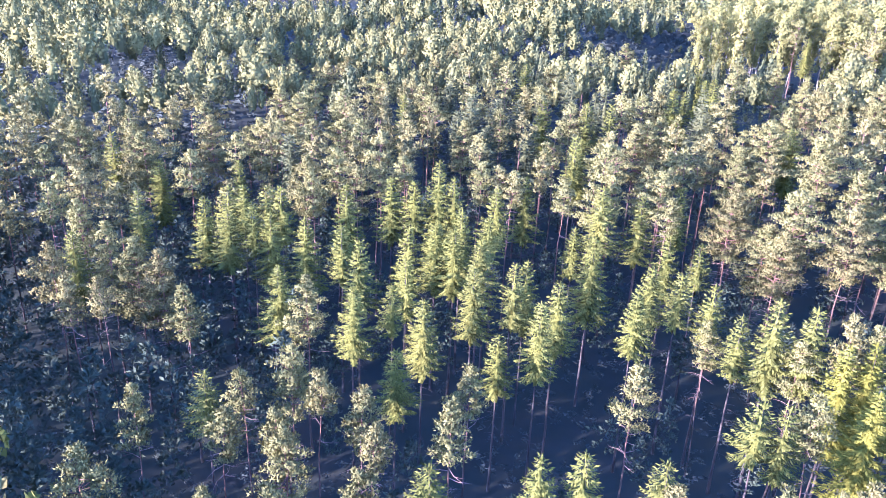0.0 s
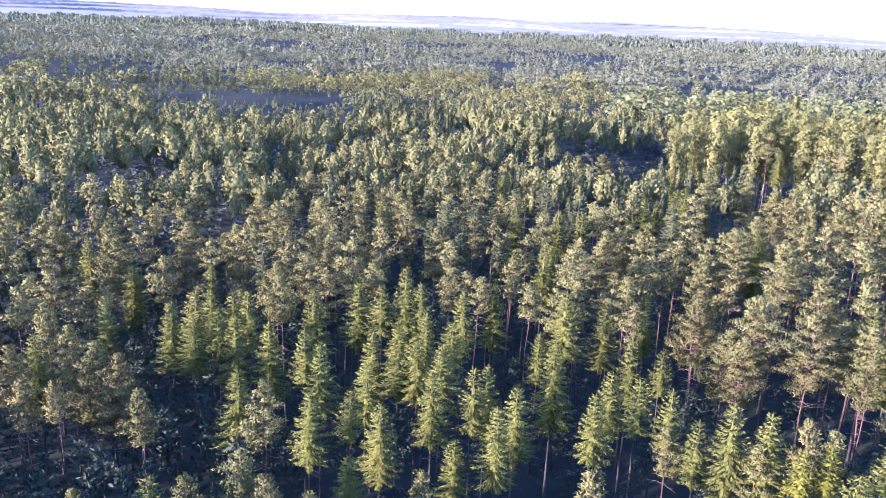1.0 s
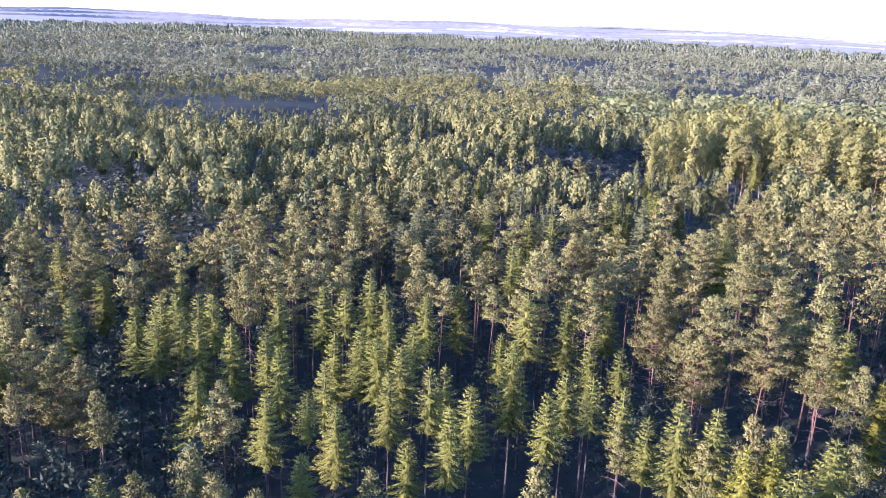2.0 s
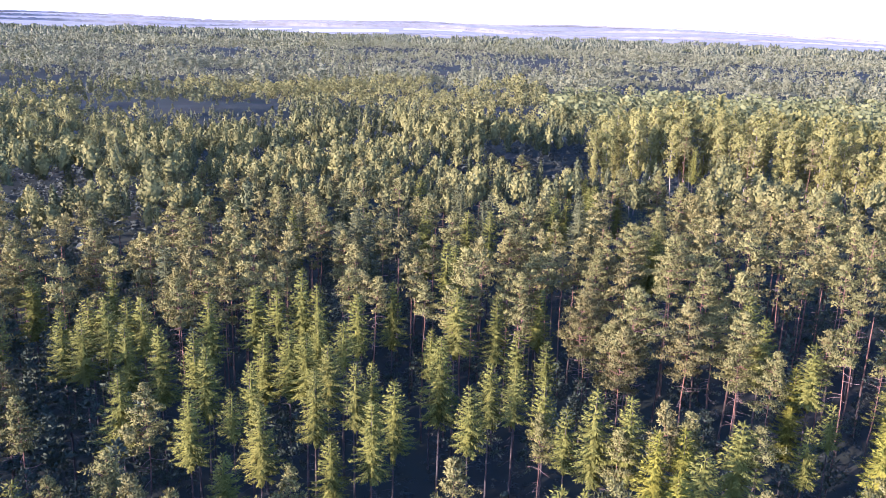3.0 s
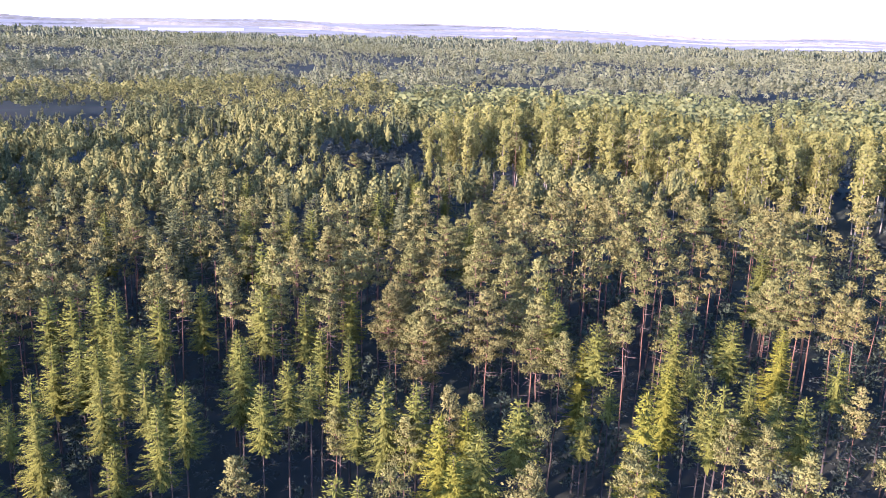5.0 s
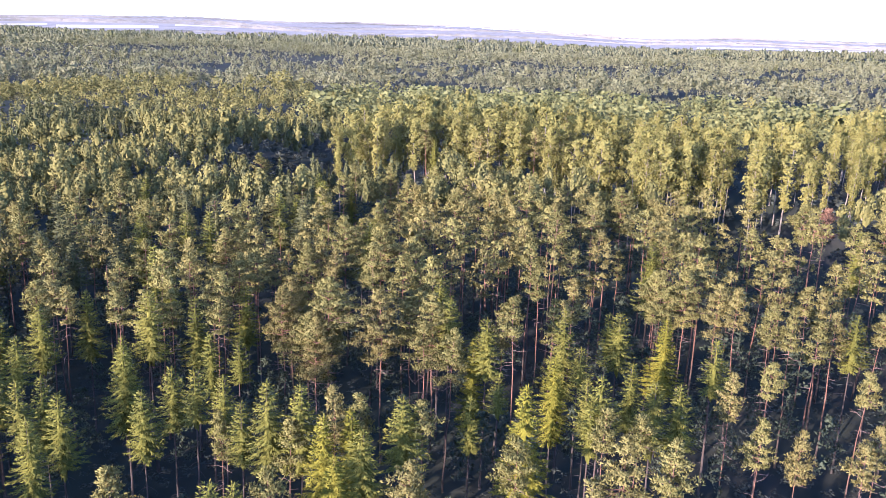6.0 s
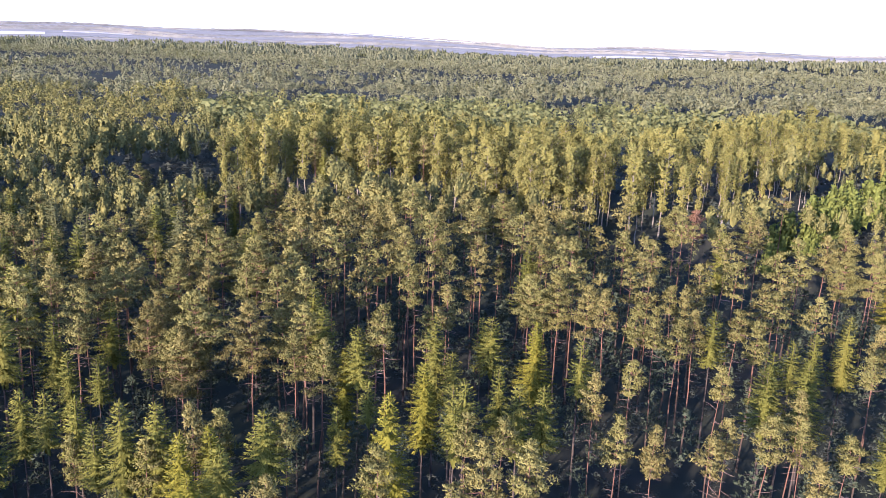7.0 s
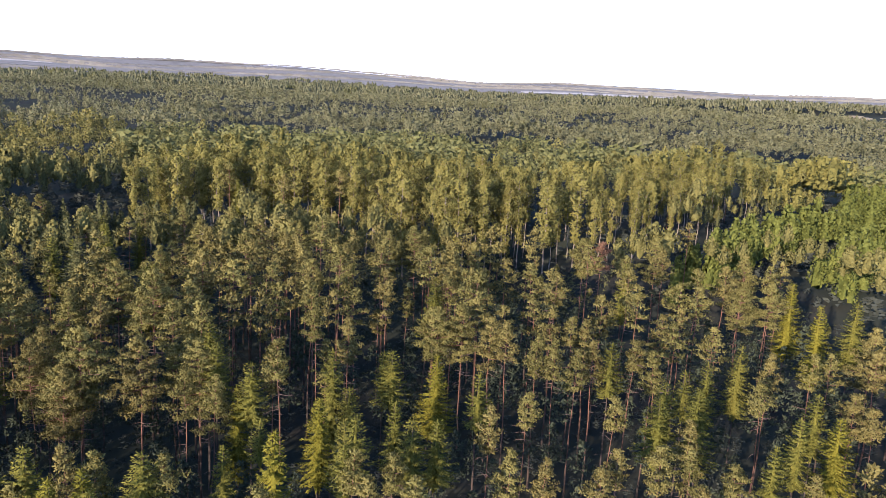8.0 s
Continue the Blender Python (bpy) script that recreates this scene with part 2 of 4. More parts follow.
def spruce_parts(seed, radius=1.6, crown=0.8, detail=1.0):
    """Crown blades and trunk of a spruce: whorls of drooping branches, whose tips turn up, set with sprays on both sides. radius: of the live crown, which ends well above the ground."""
    rng = np.random.default_rng(seed)
    pts, r = bent_trunk(rng, TALL - 0.3, 0.16, 0.03)
    foot = TALL * (1 - crown)
    B, W, L, D, N = [], [], [], [], []

    def spray(p, way, length, width, facing):
        B.append(p); W.append(way); L.append(length); D.append(width); N.append(facing)

    def wide(d):
        u = d / (TALL - foot)
        return radius * min(1.0, u / 0.8) ** 0.9 * (1.0 if u < 0.85 else 1 - (u - 0.85) * 2.2)

    for k in range(4):
        spray((0, 0, TALL - 0.9 + 0.05 * k), (rng.normal(0, 0.12), rng.normal(0, 0.12), 1), 1.0 - 0.15 * k, 0.20, polar(k * 1.57, 0.8))
    z = TALL - 0.4
    skew = rng.uniform(0, 6.28)
    while z > foot:
        deep = TALL - z
        n = 5 if deep < 1.2 else 7
        for a in rng.uniform(0, 6.28) + np.arange(n) * 6.28 / n + rng.normal(0, 0.2, n):
            if deep > 1.5 and rng.random() < 0.14:
                continue
            ln = (wide(deep) + 0.10) * rng.uniform(0.78, 1.18) * (1 + 0.12 * math.cos(a - skew))
            rise = 0.35 - 0.8 * min(1, deep / 5) + rng.normal(0, 0.08)
            out = np.array((math.cos(a), math.sin(a), 0))
            side = np.array((-math.sin(a), math.cos(a), 0))
            k = max(2, int(round(ln / 0.19 * detail ** 0.5)))
            for s in (np.arange(k) + 0.6) / k:
                p = np.array((0, 0, z)) + out * ln * s + np.array((0, 0, ln * (rise * s + 0.30 * s * s)))
                size = (0.19 + 0.20 * (1 - s) * min(1, ln)) * rng.uniform(0.8, 1.25) * max(1.0, radius / 1.75) ** 0.6 / detail ** 0.42
                for h in (-1, 1):
                    spray(p, out * 0.9 + side * h * rng.uniform(0.35, 1.0) + np.array((0, 0, rng.uniform(-0.45, 0.15))), size * 1.4, size * 0.42,
                          out * (0.65 + 0.3 * s) + side * h * 0.4 + np.array((0, 0, 0.6)))
            tip = np.array((0, 0, z)) + out * ln * 0.84 + np.array((0, 0, ln * (rise * 0.84 + 0.21)))
            spray(tip, out + np.array((0, 0, 0.45)), 0.38 / detail ** 0.3, 0.13 / detail ** 0.3, out + np.array((0, 0, 0.5)))
        z -= rng.uniform(0.30, 0.44) / detail ** 0.3
    blades = kites(np.array(B), np.array(W), np.array(L), np.array(D), np.array(N), rng=rng, lie=0.2)
    blades = np.concatenate([blades, core(seed, lambda u: wide(u * (TALL - foot)), TALL - foot, 0.2)])
    wood = [tube(pts, r, 6)]
    for _ in range(int(14 * detail)):
        zz, a = rng.uniform(foot * 0.35, foot + 0.5), rng.uniform(0, 6.28)
        p = np.array((0, 0, zz))
        wood.append(tube([p, p + polar(a, -0.1) * 0.5, p + polar(a, -0.3) * rng.uniform(0.8, 1.5)], [0.03, 0.02, 0.008], 3))
    return blades, joined(wood)


def pine_parts(seed, radius=2.1, depth=7.0, detail=1.0):
    """Crown tufts, trunk with its limbs, and dead branches of a pine: whorls of limbs that carry separate clumps of upright shoots."""
    rng = np.random.default_rng(seed)
    pts, r = bent_trunk(rng, TALL - 0.5, 0.125, 0.10)
    at = lambda z: np.array([np.interp(z, pts[:, 2], pts[:, k]) for k in range(2)] + [z])
    wood = [tube(pts, r, 7)]
    peak = rng.uniform(0.64, 0.82)
    full = lambda u: (u / peak) ** 0.95 if u < peak else 1.0 - (u - peak) * 1.6
    whorls = max(4, int(round(depth / 0.78 * detail ** 0.22)))
    arms = max(3, int(round(5.4 * detail ** 0.2)))
    m = max(5, int(round(33 * detail ** 0.5)))
    out, skew = [], rng.uniform(0, 6.28)

    def clump(middle, away, size):
        """A soft dome of short shoots round a spot."""
        off = unit(rng.normal(0, 1, (m, 3)) + np.array((0, 0, 0.45)))
        base = middle + off * np.array((1.15, 1.15, 0.5)) * size * rng.uniform(0.55, 1.0, (m, 1))
        way = off * 0.6 + away * 0.3 + np.array((0, 0, 0.5)) + rng.normal(0, 0.45, (m, 3))
        length = rng.uniform(0.17, 0.30, m) / detail ** 0.42
        facing = away * 0.55 + off * 0.9 + np.array((0, 0, 0.25))
        out.append(kites(base, way, length, length * 0.46, facing, rng=rng, lie=0.4, own=0.35))

    for k in range(3):
        clump(at(TALL - 0.45 - 0.3 * k), polar(rng.uniform(0, 6.28)) * 0.4, 0.26 + 0.10 * k)
    for i in range(whorls):
        u = (i + 0.75 + rng.uniform(-0.25, 0.25)) / whorls
        z = TALL - 0.3 - depth * u
        for a in rng.uniform(0, 6.28) + np.arange(arms) * 6.28 / arms + rng.normal(0, 0.3, arms):
            if u > 0.3 and rng.random() < 0.13:
                continue
            ln = max(0.2, radius * full(u) * rng.uniform(0.6, 1.22) * (1 + 0.22 * math.cos(a - skew)))
            rise = 0.7 - 0.85 * u + rng.normal(0, 0.12)
            s = np.linspace(0, 1, 4)
            foot = at(z + rng.normal(0, 0.12))
            limb = foot + polar(np.full(4, a)) * (ln * s)[:, None] + np.outer(ln * (rise * s + 0.10 * s * s), (0, 0, 1))
            wood.append(tube(limb, 0.045 * (1 - 0.8 * s) * (0.4 + ln / 3), 4))
            side = polar(a + math.pi / 2)
            count = max(1, int(round((1.0 + ln * 2.6) * detail ** 0.34)))
            for q in (np.arange(count) + rng.uniform(0.3, 1.0, count)) / count:
                q = 0.30 + 0.75 * q
                spread = rng.normal(0, 0.36) * ln * (1.15 - 0.5 * q)
                middle = foot + polar(a) * ln * q + side * spread + np.array((0, 0, ln * (rise * q + 0.10 * q * q) + 0.10))
                clump(middle, unit(polar(a) * q + side * spread / ln), rng.uniform(0.26, 0.46) * (0.8 + 0.12 * ln) / detail ** 0.12)
    blades = np.concatenate(out)
    dead = []
    for i in range(max(1, int(14 * detail))):
        z, a = TALL - depth - rng.uniform(-0.8, 4.5), rng.uniform(0, 6.28)
        ln = rng.uniform(0.5, 1.9)
        p = at(z)
        bend = rng.uniform(-0.35, 0.2)
        mid = p + polar(a) * ln * 0.5 + np.array((0, 0, bend * ln * 0.4))
        dead.append(tube([p, mid, p + polar(a + 0.2) * ln + np.array((0, 0, bend * ln))], [0.035, 0.022, 0.008], 3))
        dead.append(tube([mid, mid + polar(a + 0.8) * 0.35, mid + polar(a + 0.9) * ln * 0.4], [0.018, 0.012, 0.005], 3))
    return blades, joined(wood), joined(dead)


def birch_parts(seed, radius=2.0, depth=13.0, detail=1.0, leaf=1.0):
    """Leaves and trunk with steep limbs of a birch or another slender broadleaf tree."""
    rng = np.random.default_rng(seed)
    pts, r = bent_trunk(rng, TALL - 0.5, 0.15, 0.14)
    at = lambda z: np.array([np.interp(z, pts[:, 2], pts[:, k]) for k in range(2)] + [z])
    wood, spots = [tube(pts, r, 6)], []
    n = int(34 * detail ** 0.5)
    for i in range(n):
        u = (i + rng.uniform(0, 1)) / n
        z = TALL - 0.8 - depth * u
        a = i * 2.4 + rng.normal(0, 0.4)
        ln = radius * (0.25 + math.sin(min(1, u * 1.15 + 0.05) * math.pi) ** 0.6 * 0.9) * rng.uniform(0.65, 1.15)
        s = np.linspace(0, 1, 4)
        p0 = at(z)
        limb = p0 + polar(np.full(4, a)) * (ln * s)[:, None] + np.outer(ln * (1.15 * s - 0.45 * s * s), (0, 0, 1))
        wood.append(tube(limb, 0.026 * (1 - 0.85 * s), 4))
        for q in rng.uniform(0.2, 1.05, max(2, int(5 * detail ** 0.3))):
            spots.append(p0 + polar(a) * ln * q + np.array((0, 0, ln * (1.15 * q - 0.45 * q * q))) + rng.normal(0, 0.28, 3))
    spots = np.array(spots)
    m = max(9, int(round(18 * detail ** 0.5)))
    around = unit(rng.normal(0, 1, (len(spots), m, 3)) + np.array((0, 0, 0.25)))
    way = rng.normal(0, 1, (len(spots), m, 3)) + np.array((0, 0, -0.3))
    clump = 0.5 * leaf / detail ** 0.3
    base = np.repeat(spots[:, None], m, 1) + around * clump * rng.uniform(0.55, 1.0, (len(spots), m, 1))
    size = rng.uniform(0.22, 0.40, len(spots) * m) / detail ** 0.36 * leaf
    facing = unit(spots * (1, 1, 0))[:, None] * 1.0 + around * 0.5 + np.array((0, 0, 0.3))
    leaves = kites(base.reshape(-1, 3), way.reshape(-1, 3), size, size * 0.7, facing.reshape(-1, 3), rng=rng)
    return leaves, joined(wood)


def part(name, me, parent, label=""):
    ob = new(name, me)
    ob.parent = parent
    return tagged(ob, label)


def tree(name, crown, wood, dead=None, crown_mat=None, bark_mat=None, words=("", "", "")):
    """One tree as a thing: an Empty at the foot with its crown and its trunk, which carries the limbs and dead branches."""
    foot = new(name)
    foot.empty_display_size = 0.5
    solid = len(wood[1])
    if dead is not None:
        wood = joined([wood, dead])
    trunk = mesh_of("trunk", *wood, bark_mat)
    trunk.materials.append(DEAD_WOOD)
    trunk.polygons.foreach_set("material_index", (np.arange(len(wood[1])) >= solid).astype("i"))
    part("trunk", trunk, foot, words[1])
    part("crown", kite_mesh("crown", crown, crown_mat), foot, words[2])
    return tagged(foot, words[0], "tree")


# ---------------------------------------------------------------- where the trees near the path stand: x, y, height of the tip
SLIM_SPRUCES_A = [
    (17.1, 46.1, 21.8), (11.5, 46.8, 21.8), (8.3, 46.4, 21.7), (0.5, 45.2, 21.6), (28.3, 52.9, 22.2), (26.4, 53.4, 22.2),
    (-18.0, 56.7, 21.2), (30.3, 69.1, 21.5), (62.9, 57.0, 23.2), (28.8, 73.6, 22.6), (53.4, 65.4, 21.2), (64.6, 58.2, 25.3),
    (26.0, 75.7, 22.7), (8.9, 76.8, 22.7), (-3.7, 74.4, 20.7), (65.0, 61.9, 23.4), (-2.4, 78.4, 22.2), (58.9, 71.0, 20.8),
    (31.5, 86.8, 21.5), (-10.2, 86.2, 22.6), (6.9, 90.1, 22.5), (70.7, 73.8, 21.7), (83.5, 65.3, 24.7), (-21.1, 89.8, 23.2),
    (-2.3, 98.9, 23.9), (-18.8, 95.4, 23.7), (-20.7, 95.7, 23.6), (105.2, 54.0, 26.0), (79.4, 82.6, 22.3), (-23.4, 95.4, 23.6),
]
SLIM_SPRUCES_B = [
    (-25.3, 95.3, 23.6), (-35.6, 92.9, 23.4), (26.7, 141.3, 25.2),
]
SPRUCES_A = [
    (40.2, 58.4, 22.6), (-2.8, 64.8, 19.0), (45.1, 62.2, 23.5), (35.7, 66.1, 24.1), (32.6, 67.2, 24.4), (6.9, 68.5, 18.9),
    (10.9, 69.2, 22.2), (20.8, 72.3, 22.4), (13.1, 73.1, 22.6), (-0.4, 71.2, 21.1), (-7.4, 71.4, 22.0), (4.6, 76.6, 22.3),
    (23.7, 78.5, 22.1), (71.1, 58.5, 23.9), (10.6, 80.3, 21.6), (73.8, 57.9, 23.5), (-15.4, 75.6, 22.0), (5.6, 82.9, 22.6),
    (-7.7, 80.8, 23.1), (72.6, 65.4, 22.9), (2.7, 85.9, 22.5), (0.6, 87.4, 22.7), (60.1, 78.1, 24.8), (28.2, 88.6, 21.8),
    (-2.6, 88.7, 21.6), (101.1, 37.7, 24.2), (3.7, 91.3, 23.1), (17.9, 93.9, 20.2), (98.0, 50.6, 24.9), (-18.8, 88.6, 23.0),
]
SPRUCES_B = [
    (21.2, 95.5, 25.3), (58.2, 86.6, 24.7), (-23.7, 88.5, 23.1), (-38.5, 80.8, 23.0), (26.8, 97.8, 23.4), (8.3, 98.0, 23.6),
    (107.9, 40.0, 25.2), (101.2, 53.1, 25.5), (78.8, 78.8, 23.7), (-10.8, 97.1, 23.8), (2.8, 100.2, 24.1), (-27.1, 91.1, 23.5),
    (58.8, 92.6, 25.5), (-5.3, 99.7, 23.9), (33.9, 105.1, 22.2), (114.5, 42.9, 25.9), (109.8, 54.8, 26.2), (103.3, 64.9, 26.3),
    (21.5, 120.1, 24.8), (-48.0, 117.8, 23.4), (30.8, 140.5, 25.3),
]
WIDE_SPRUCES = [
    (18.5, 84.8, 22.7), (69.6, 76.5, 25.8), (-14.6, 87.5, 22.8), (103.1, 49.8, 25.4), (0.8, 100.2, 26.3), (12.9, 106.5, 22.6),
    (118.3, 57.0, 26.6), (-28.0, 112.4, 21.6), (23.2, 124.9, 23.0), (-39.3, 111.9, 21.2), (96.3, 99.3, 27.1), (56.4, 124.4, 26.0),
    (59.3, 132.5, 24.3), (19.1, 142.8, 24.9), (128.5, 90.6, 29.2), (149.1, 61.6, 28.3), (-5.8, 147.2, 24.2), (44.8, 152.6, 25.9),
    (49.1, 159.5, 24.0), (55.4, 161.8, 26.4), (55.6, 167.8, 24.9), (19.3, 177.2, 25.1), (63.6, 172.9, 24.2), (57.2, 178.0, 25.1),
    (99.3, 222.2, 26.6),
]
BRIGHT_SPRUCES = [
    (37.2, 56.3, 21.6), (37.3, 62.3, 22.5), (40.1, 63.1, 22.4), (56.2, 57.9, 25.5), (65.5, 70.3, 22.4), (58.7, 79.0, 21.6),
    (83.9, 76.0, 23.4), (111.2, 37.8, 25.5), (142.6, 63.2, 28.0), (148.5, 72.7, 28.7),
]
SLIM_PINES_A = [
    (17.4, 44.1, 21.8), (25.0, 43.7, 21.9), (-4.5, 44.5, 21.5), (-14.6, 42.2, 21.4), (-3.8, 49.8, 21.7), (2.7, 52.6, 21.8),
    (-11.4, 51.1, 21.6), (-5.0, 54.2, 21.7), (-15.4, 51.1, 21.6), (3.8, 61.0, 20.3), (-8.7, 57.0, 21.6), (63.5, 44.6, 25.8),
    (-14.8, 56.5, 21.7), (-23.3, 53.7, 21.6), (61.9, 52.6, 24.8), (38.8, 65.9, 24.2), (47.5, 62.9, 22.9), (41.0, 65.9, 22.8),
    (66.4, 53.6, 23.2), (79.2, 46.5, 23.3), (82.7, 42.5, 23.3), (77.5, 49.8, 23.4), (88.9, 35.5, 23.4), (-23.8, 71.8, 21.8),
    (86.8, 44.8, 23.5), (93.1, 41.2, 23.6), (95.1, 37.7, 23.6), (81.2, 58.5, 23.8), (-32.3, 72.3, 21.9), (-35.1, 72.4, 22.0),
]
SLIM_PINES_B = [
    (62.9, 76.6, 27.8), (100.3, 32.9, 23.9), (86.2, 59.3, 24.4), (97.4, 46.2, 24.4), (94.0, 53.6, 24.7), (64.0, 83.5, 24.8),
    (29.5, 95.4, 24.2), (70.3, 81.8, 25.2), (17.3, 101.0, 24.4), (24.3, 102.5, 24.6), (10.5, 103.5, 24.3), (97.7, 65.3, 26.1),
    (22.7, 104.2, 28.3), (75.4, 86.7, 26.5), (111.3, 47.7, 26.0), (97.5, 68.5, 26.2), (8.8, 105.4, 24.3), (96.4, 71.3, 26.2),
    (117.1, 37.5, 25.9), (101.3, 65.8, 26.3), (73.6, 92.5, 26.1), (106.7, 61.2, 26.3), (-7.6, 106.7, 23.9), (95.4, 76.5, 26.4),
    (106.7, 64.4, 26.4), (59.3, 102.7, 25.7), (-4.0, 110.9, 23.5), (26.5, 114.7, 24.9), (106.2, 72.9, 26.7), (104.8, 74.8, 26.7),
]
SLIM_PINES_C = [
    (119.3, 53.4, 26.6), (98.8, 82.9, 26.7), (-45.3, 99.8, 23.4), (-48.2, 99.5, 23.4), (105.2, 80.0, 26.9), (16.3, 119.1, 23.2),
    (78.0, 104.7, 26.5), (120.7, 63.9, 27.0), (104.9, 84.5, 27.0), (115.3, 81.3, 27.4), (98.8, 100.2, 27.2), (91.3, 108.2, 27.1),
    (116.0, 100.0, 28.0), (38.6, 148.6, 25.6), (7.2, 155.0, 24.6),
]
PINES_A = [
    (30.7, 44.4, 22.0), (-9.9, 49.2, 21.6), (31.7, 54.3, 22.3), (42.3, 52.7, 22.5), (17.8, 59.9, 21.5), (-24.0, 45.5, 21.4),
    (60.8, 46.7, 25.1), (53.6, 53.5, 22.8), (-12.0, 59.5, 22.6), (34.2, 65.2, 21.3), (28.6, 71.8, 19.2), (-12.1, 73.6, 22.0),
    (90.9, 43.5, 23.6), (55.4, 79.0, 23.7), (53.5, 81.9, 23.6), (-39.8, 78.0, 22.8), (-35.7, 83.7, 23.1), (20.2, 99.8, 24.4),
    (55.3, 93.2, 23.2), (57.7, 94.5, 28.4), (30.5, 104.0, 24.8), (29.2, 106.4, 24.8), (6.5, 106.6, 24.2), (-41.3, 90.3, 23.4),
    (-10.3, 104.1, 23.9), (-15.6, 102.6, 23.8), (56.2, 101.4, 26.8), (118.0, 40.5, 26.0), (94.2, 79.5, 26.4), (52.2, 105.4, 27.9),
]
PINES_B = [
    (33.2, 111.8, 25.0), (90.0, 86.4, 26.5), (-13.4, 109.1, 25.2), (36.6, 112.6, 25.7), (-47.6, 94.9, 23.4), (47.6, 110.9, 25.5),
    (75.6, 100.6, 27.9), (-7.6, 115.1, 26.1), (39.7, 115.5, 25.3), (124.4, 51.1, 26.7), (97.5, 87.8, 26.8), (82.7, 99.8, 26.6),
    (35.3, 118.1, 23.8), (61.2, 111.1, 26.6), (73.0, 105.8, 26.3), (116.1, 67.3, 26.9), (56.0, 113.7, 25.8), (-34.0, 110.1, 23.6),
    (7.6, 121.2, 24.4), (42.2, 119.8, 23.3), (117.2, 70.6, 27.1), (132.9, 48.0, 27.3), (100.8, 93.4, 29.5), (82.7, 107.4, 31.0),
    (88.7, 103.7, 21.3), (68.6, 115.6, 28.2), (-18.5, 121.8, 25.7), (63.9, 118.5, 29.8), (-11.1, 124.6, 25.2), (48.9, 124.3, 25.7),
]
PINES_C = [
    (133.6, 54.4, 24.6), (-30.2, 119.7, 23.7), (27.0, 128.7, 21.7), (-25.5, 121.9, 24.9), (112.2, 88.7, 29.4), (124.8, 73.4, 26.5),
    (-54.2, 109.5, 23.7), (20.2, 130.8, 23.4), (121.2, 80.2, 27.6), (72.1, 119.4, 26.5), (35.3, 130.9, 25.3), (75.8, 118.6, 26.7),
    (86.9, 112.5, 27.0), (98.4, 105.8, 31.1), (-24.5, 127.3, 23.8), (104.0, 102.1, 27.5), (70.2, 123.7, 26.5), (11.2, 137.5, 24.6),
    (117.5, 95.5, 28.0), (54.2, 133.6, 24.3), (87.9, 119.4, 28.7), (125.4, 86.9, 29.8), (98.4, 112.8, 21.9), (131.1, 80.6, 28.1),
    (132.9, 78.1, 28.1), (36.3, 140.2, 21.7), (95.9, 117.8, 29.8), (24.1, 141.8, 25.1), (0.1, 141.1, 24.3), (43.6, 141.9, 23.6),
]
PINES_D = [
    (-49.4, 130.0, 23.2), (-16.3, 142.8, 25.7), (92.3, 126.7, 27.6), (-1.6, 146.9, 24.6), (127.8, 99.3, 31.4), (59.7, 143.4, 22.2),
    (139.9, 85.4, 28.8), (-40.1, 139.1, 23.3), (35.3, 149.3, 25.5), (91.3, 131.4, 27.6), (67.5, 144.1, 24.6), (134.9, 97.5, 28.9),
    (145.9, 84.5, 29.1), (20.8, 155.0, 25.0), (92.4, 139.6, 30.3), (153.8, 80.9, 29.4), (85.0, 145.5, 27.6), (66.3, 153.4, 24.0),
    (146.0, 98.8, 29.0), (-23.3, 157.6, 23.8), (94.2, 145.7, 28.1), (38.0, 165.5, 21.3), (-4.7, 165.5, 23.2), (13.9, 168.1, 26.7),
    (6.8, 168.5, 25.7), (162.8, 85.8, 28.5), (60.9, 166.9, 26.7), (-12.3, 172.1, 23.5), (66.7, 179.7, 27.1), (167.0, 113.4, 30.7),
]
PINES_E = [
    (34.1, 188.9, 25.7), (107.0, 204.6, 30.6), (98.6, 228.2, 30.8),
]
BROAD_PINES_A = [
    (40.5, 86.4, 23.6), (-28.6, 78.7, 22.3), (42.5, 89.6, 27.7), (40.1, 90.3, 22.5), (49.7, 88.5, 26.1), (-32.1, 80.6, 22.7),
    (43.3, 92.4, 24.5), (56.3, 87.9, 24.8), (37.9, 95.8, 24.6), (39.7, 99.7, 25.0), (88.9, 86.7, 26.4), (-17.7, 108.8, 23.8),
    (93.7, 85.7, 26.6), (43.6, 113.0, 26.3), (55.0, 112.1, 28.5), (52.0, 121.8, 27.8), (4.4, 128.8, 24.4), (32.4, 129.0, 25.2),
    (-14.6, 128.2, 24.0), (-43.1, 118.3, 23.5), (38.0, 132.9, 25.4), (141.4, 53.3, 27.6), (83.0, 118.9, 27.0), (-28.1, 128.8, 23.7),
    (-46.4, 121.3, 23.4), (-36.7, 129.8, 23.6), (67.6, 132.6, 26.6), (-55.6, 124.3, 23.4), (140.6, 76.3, 28.5), (61.8, 138.5, 26.4),
]
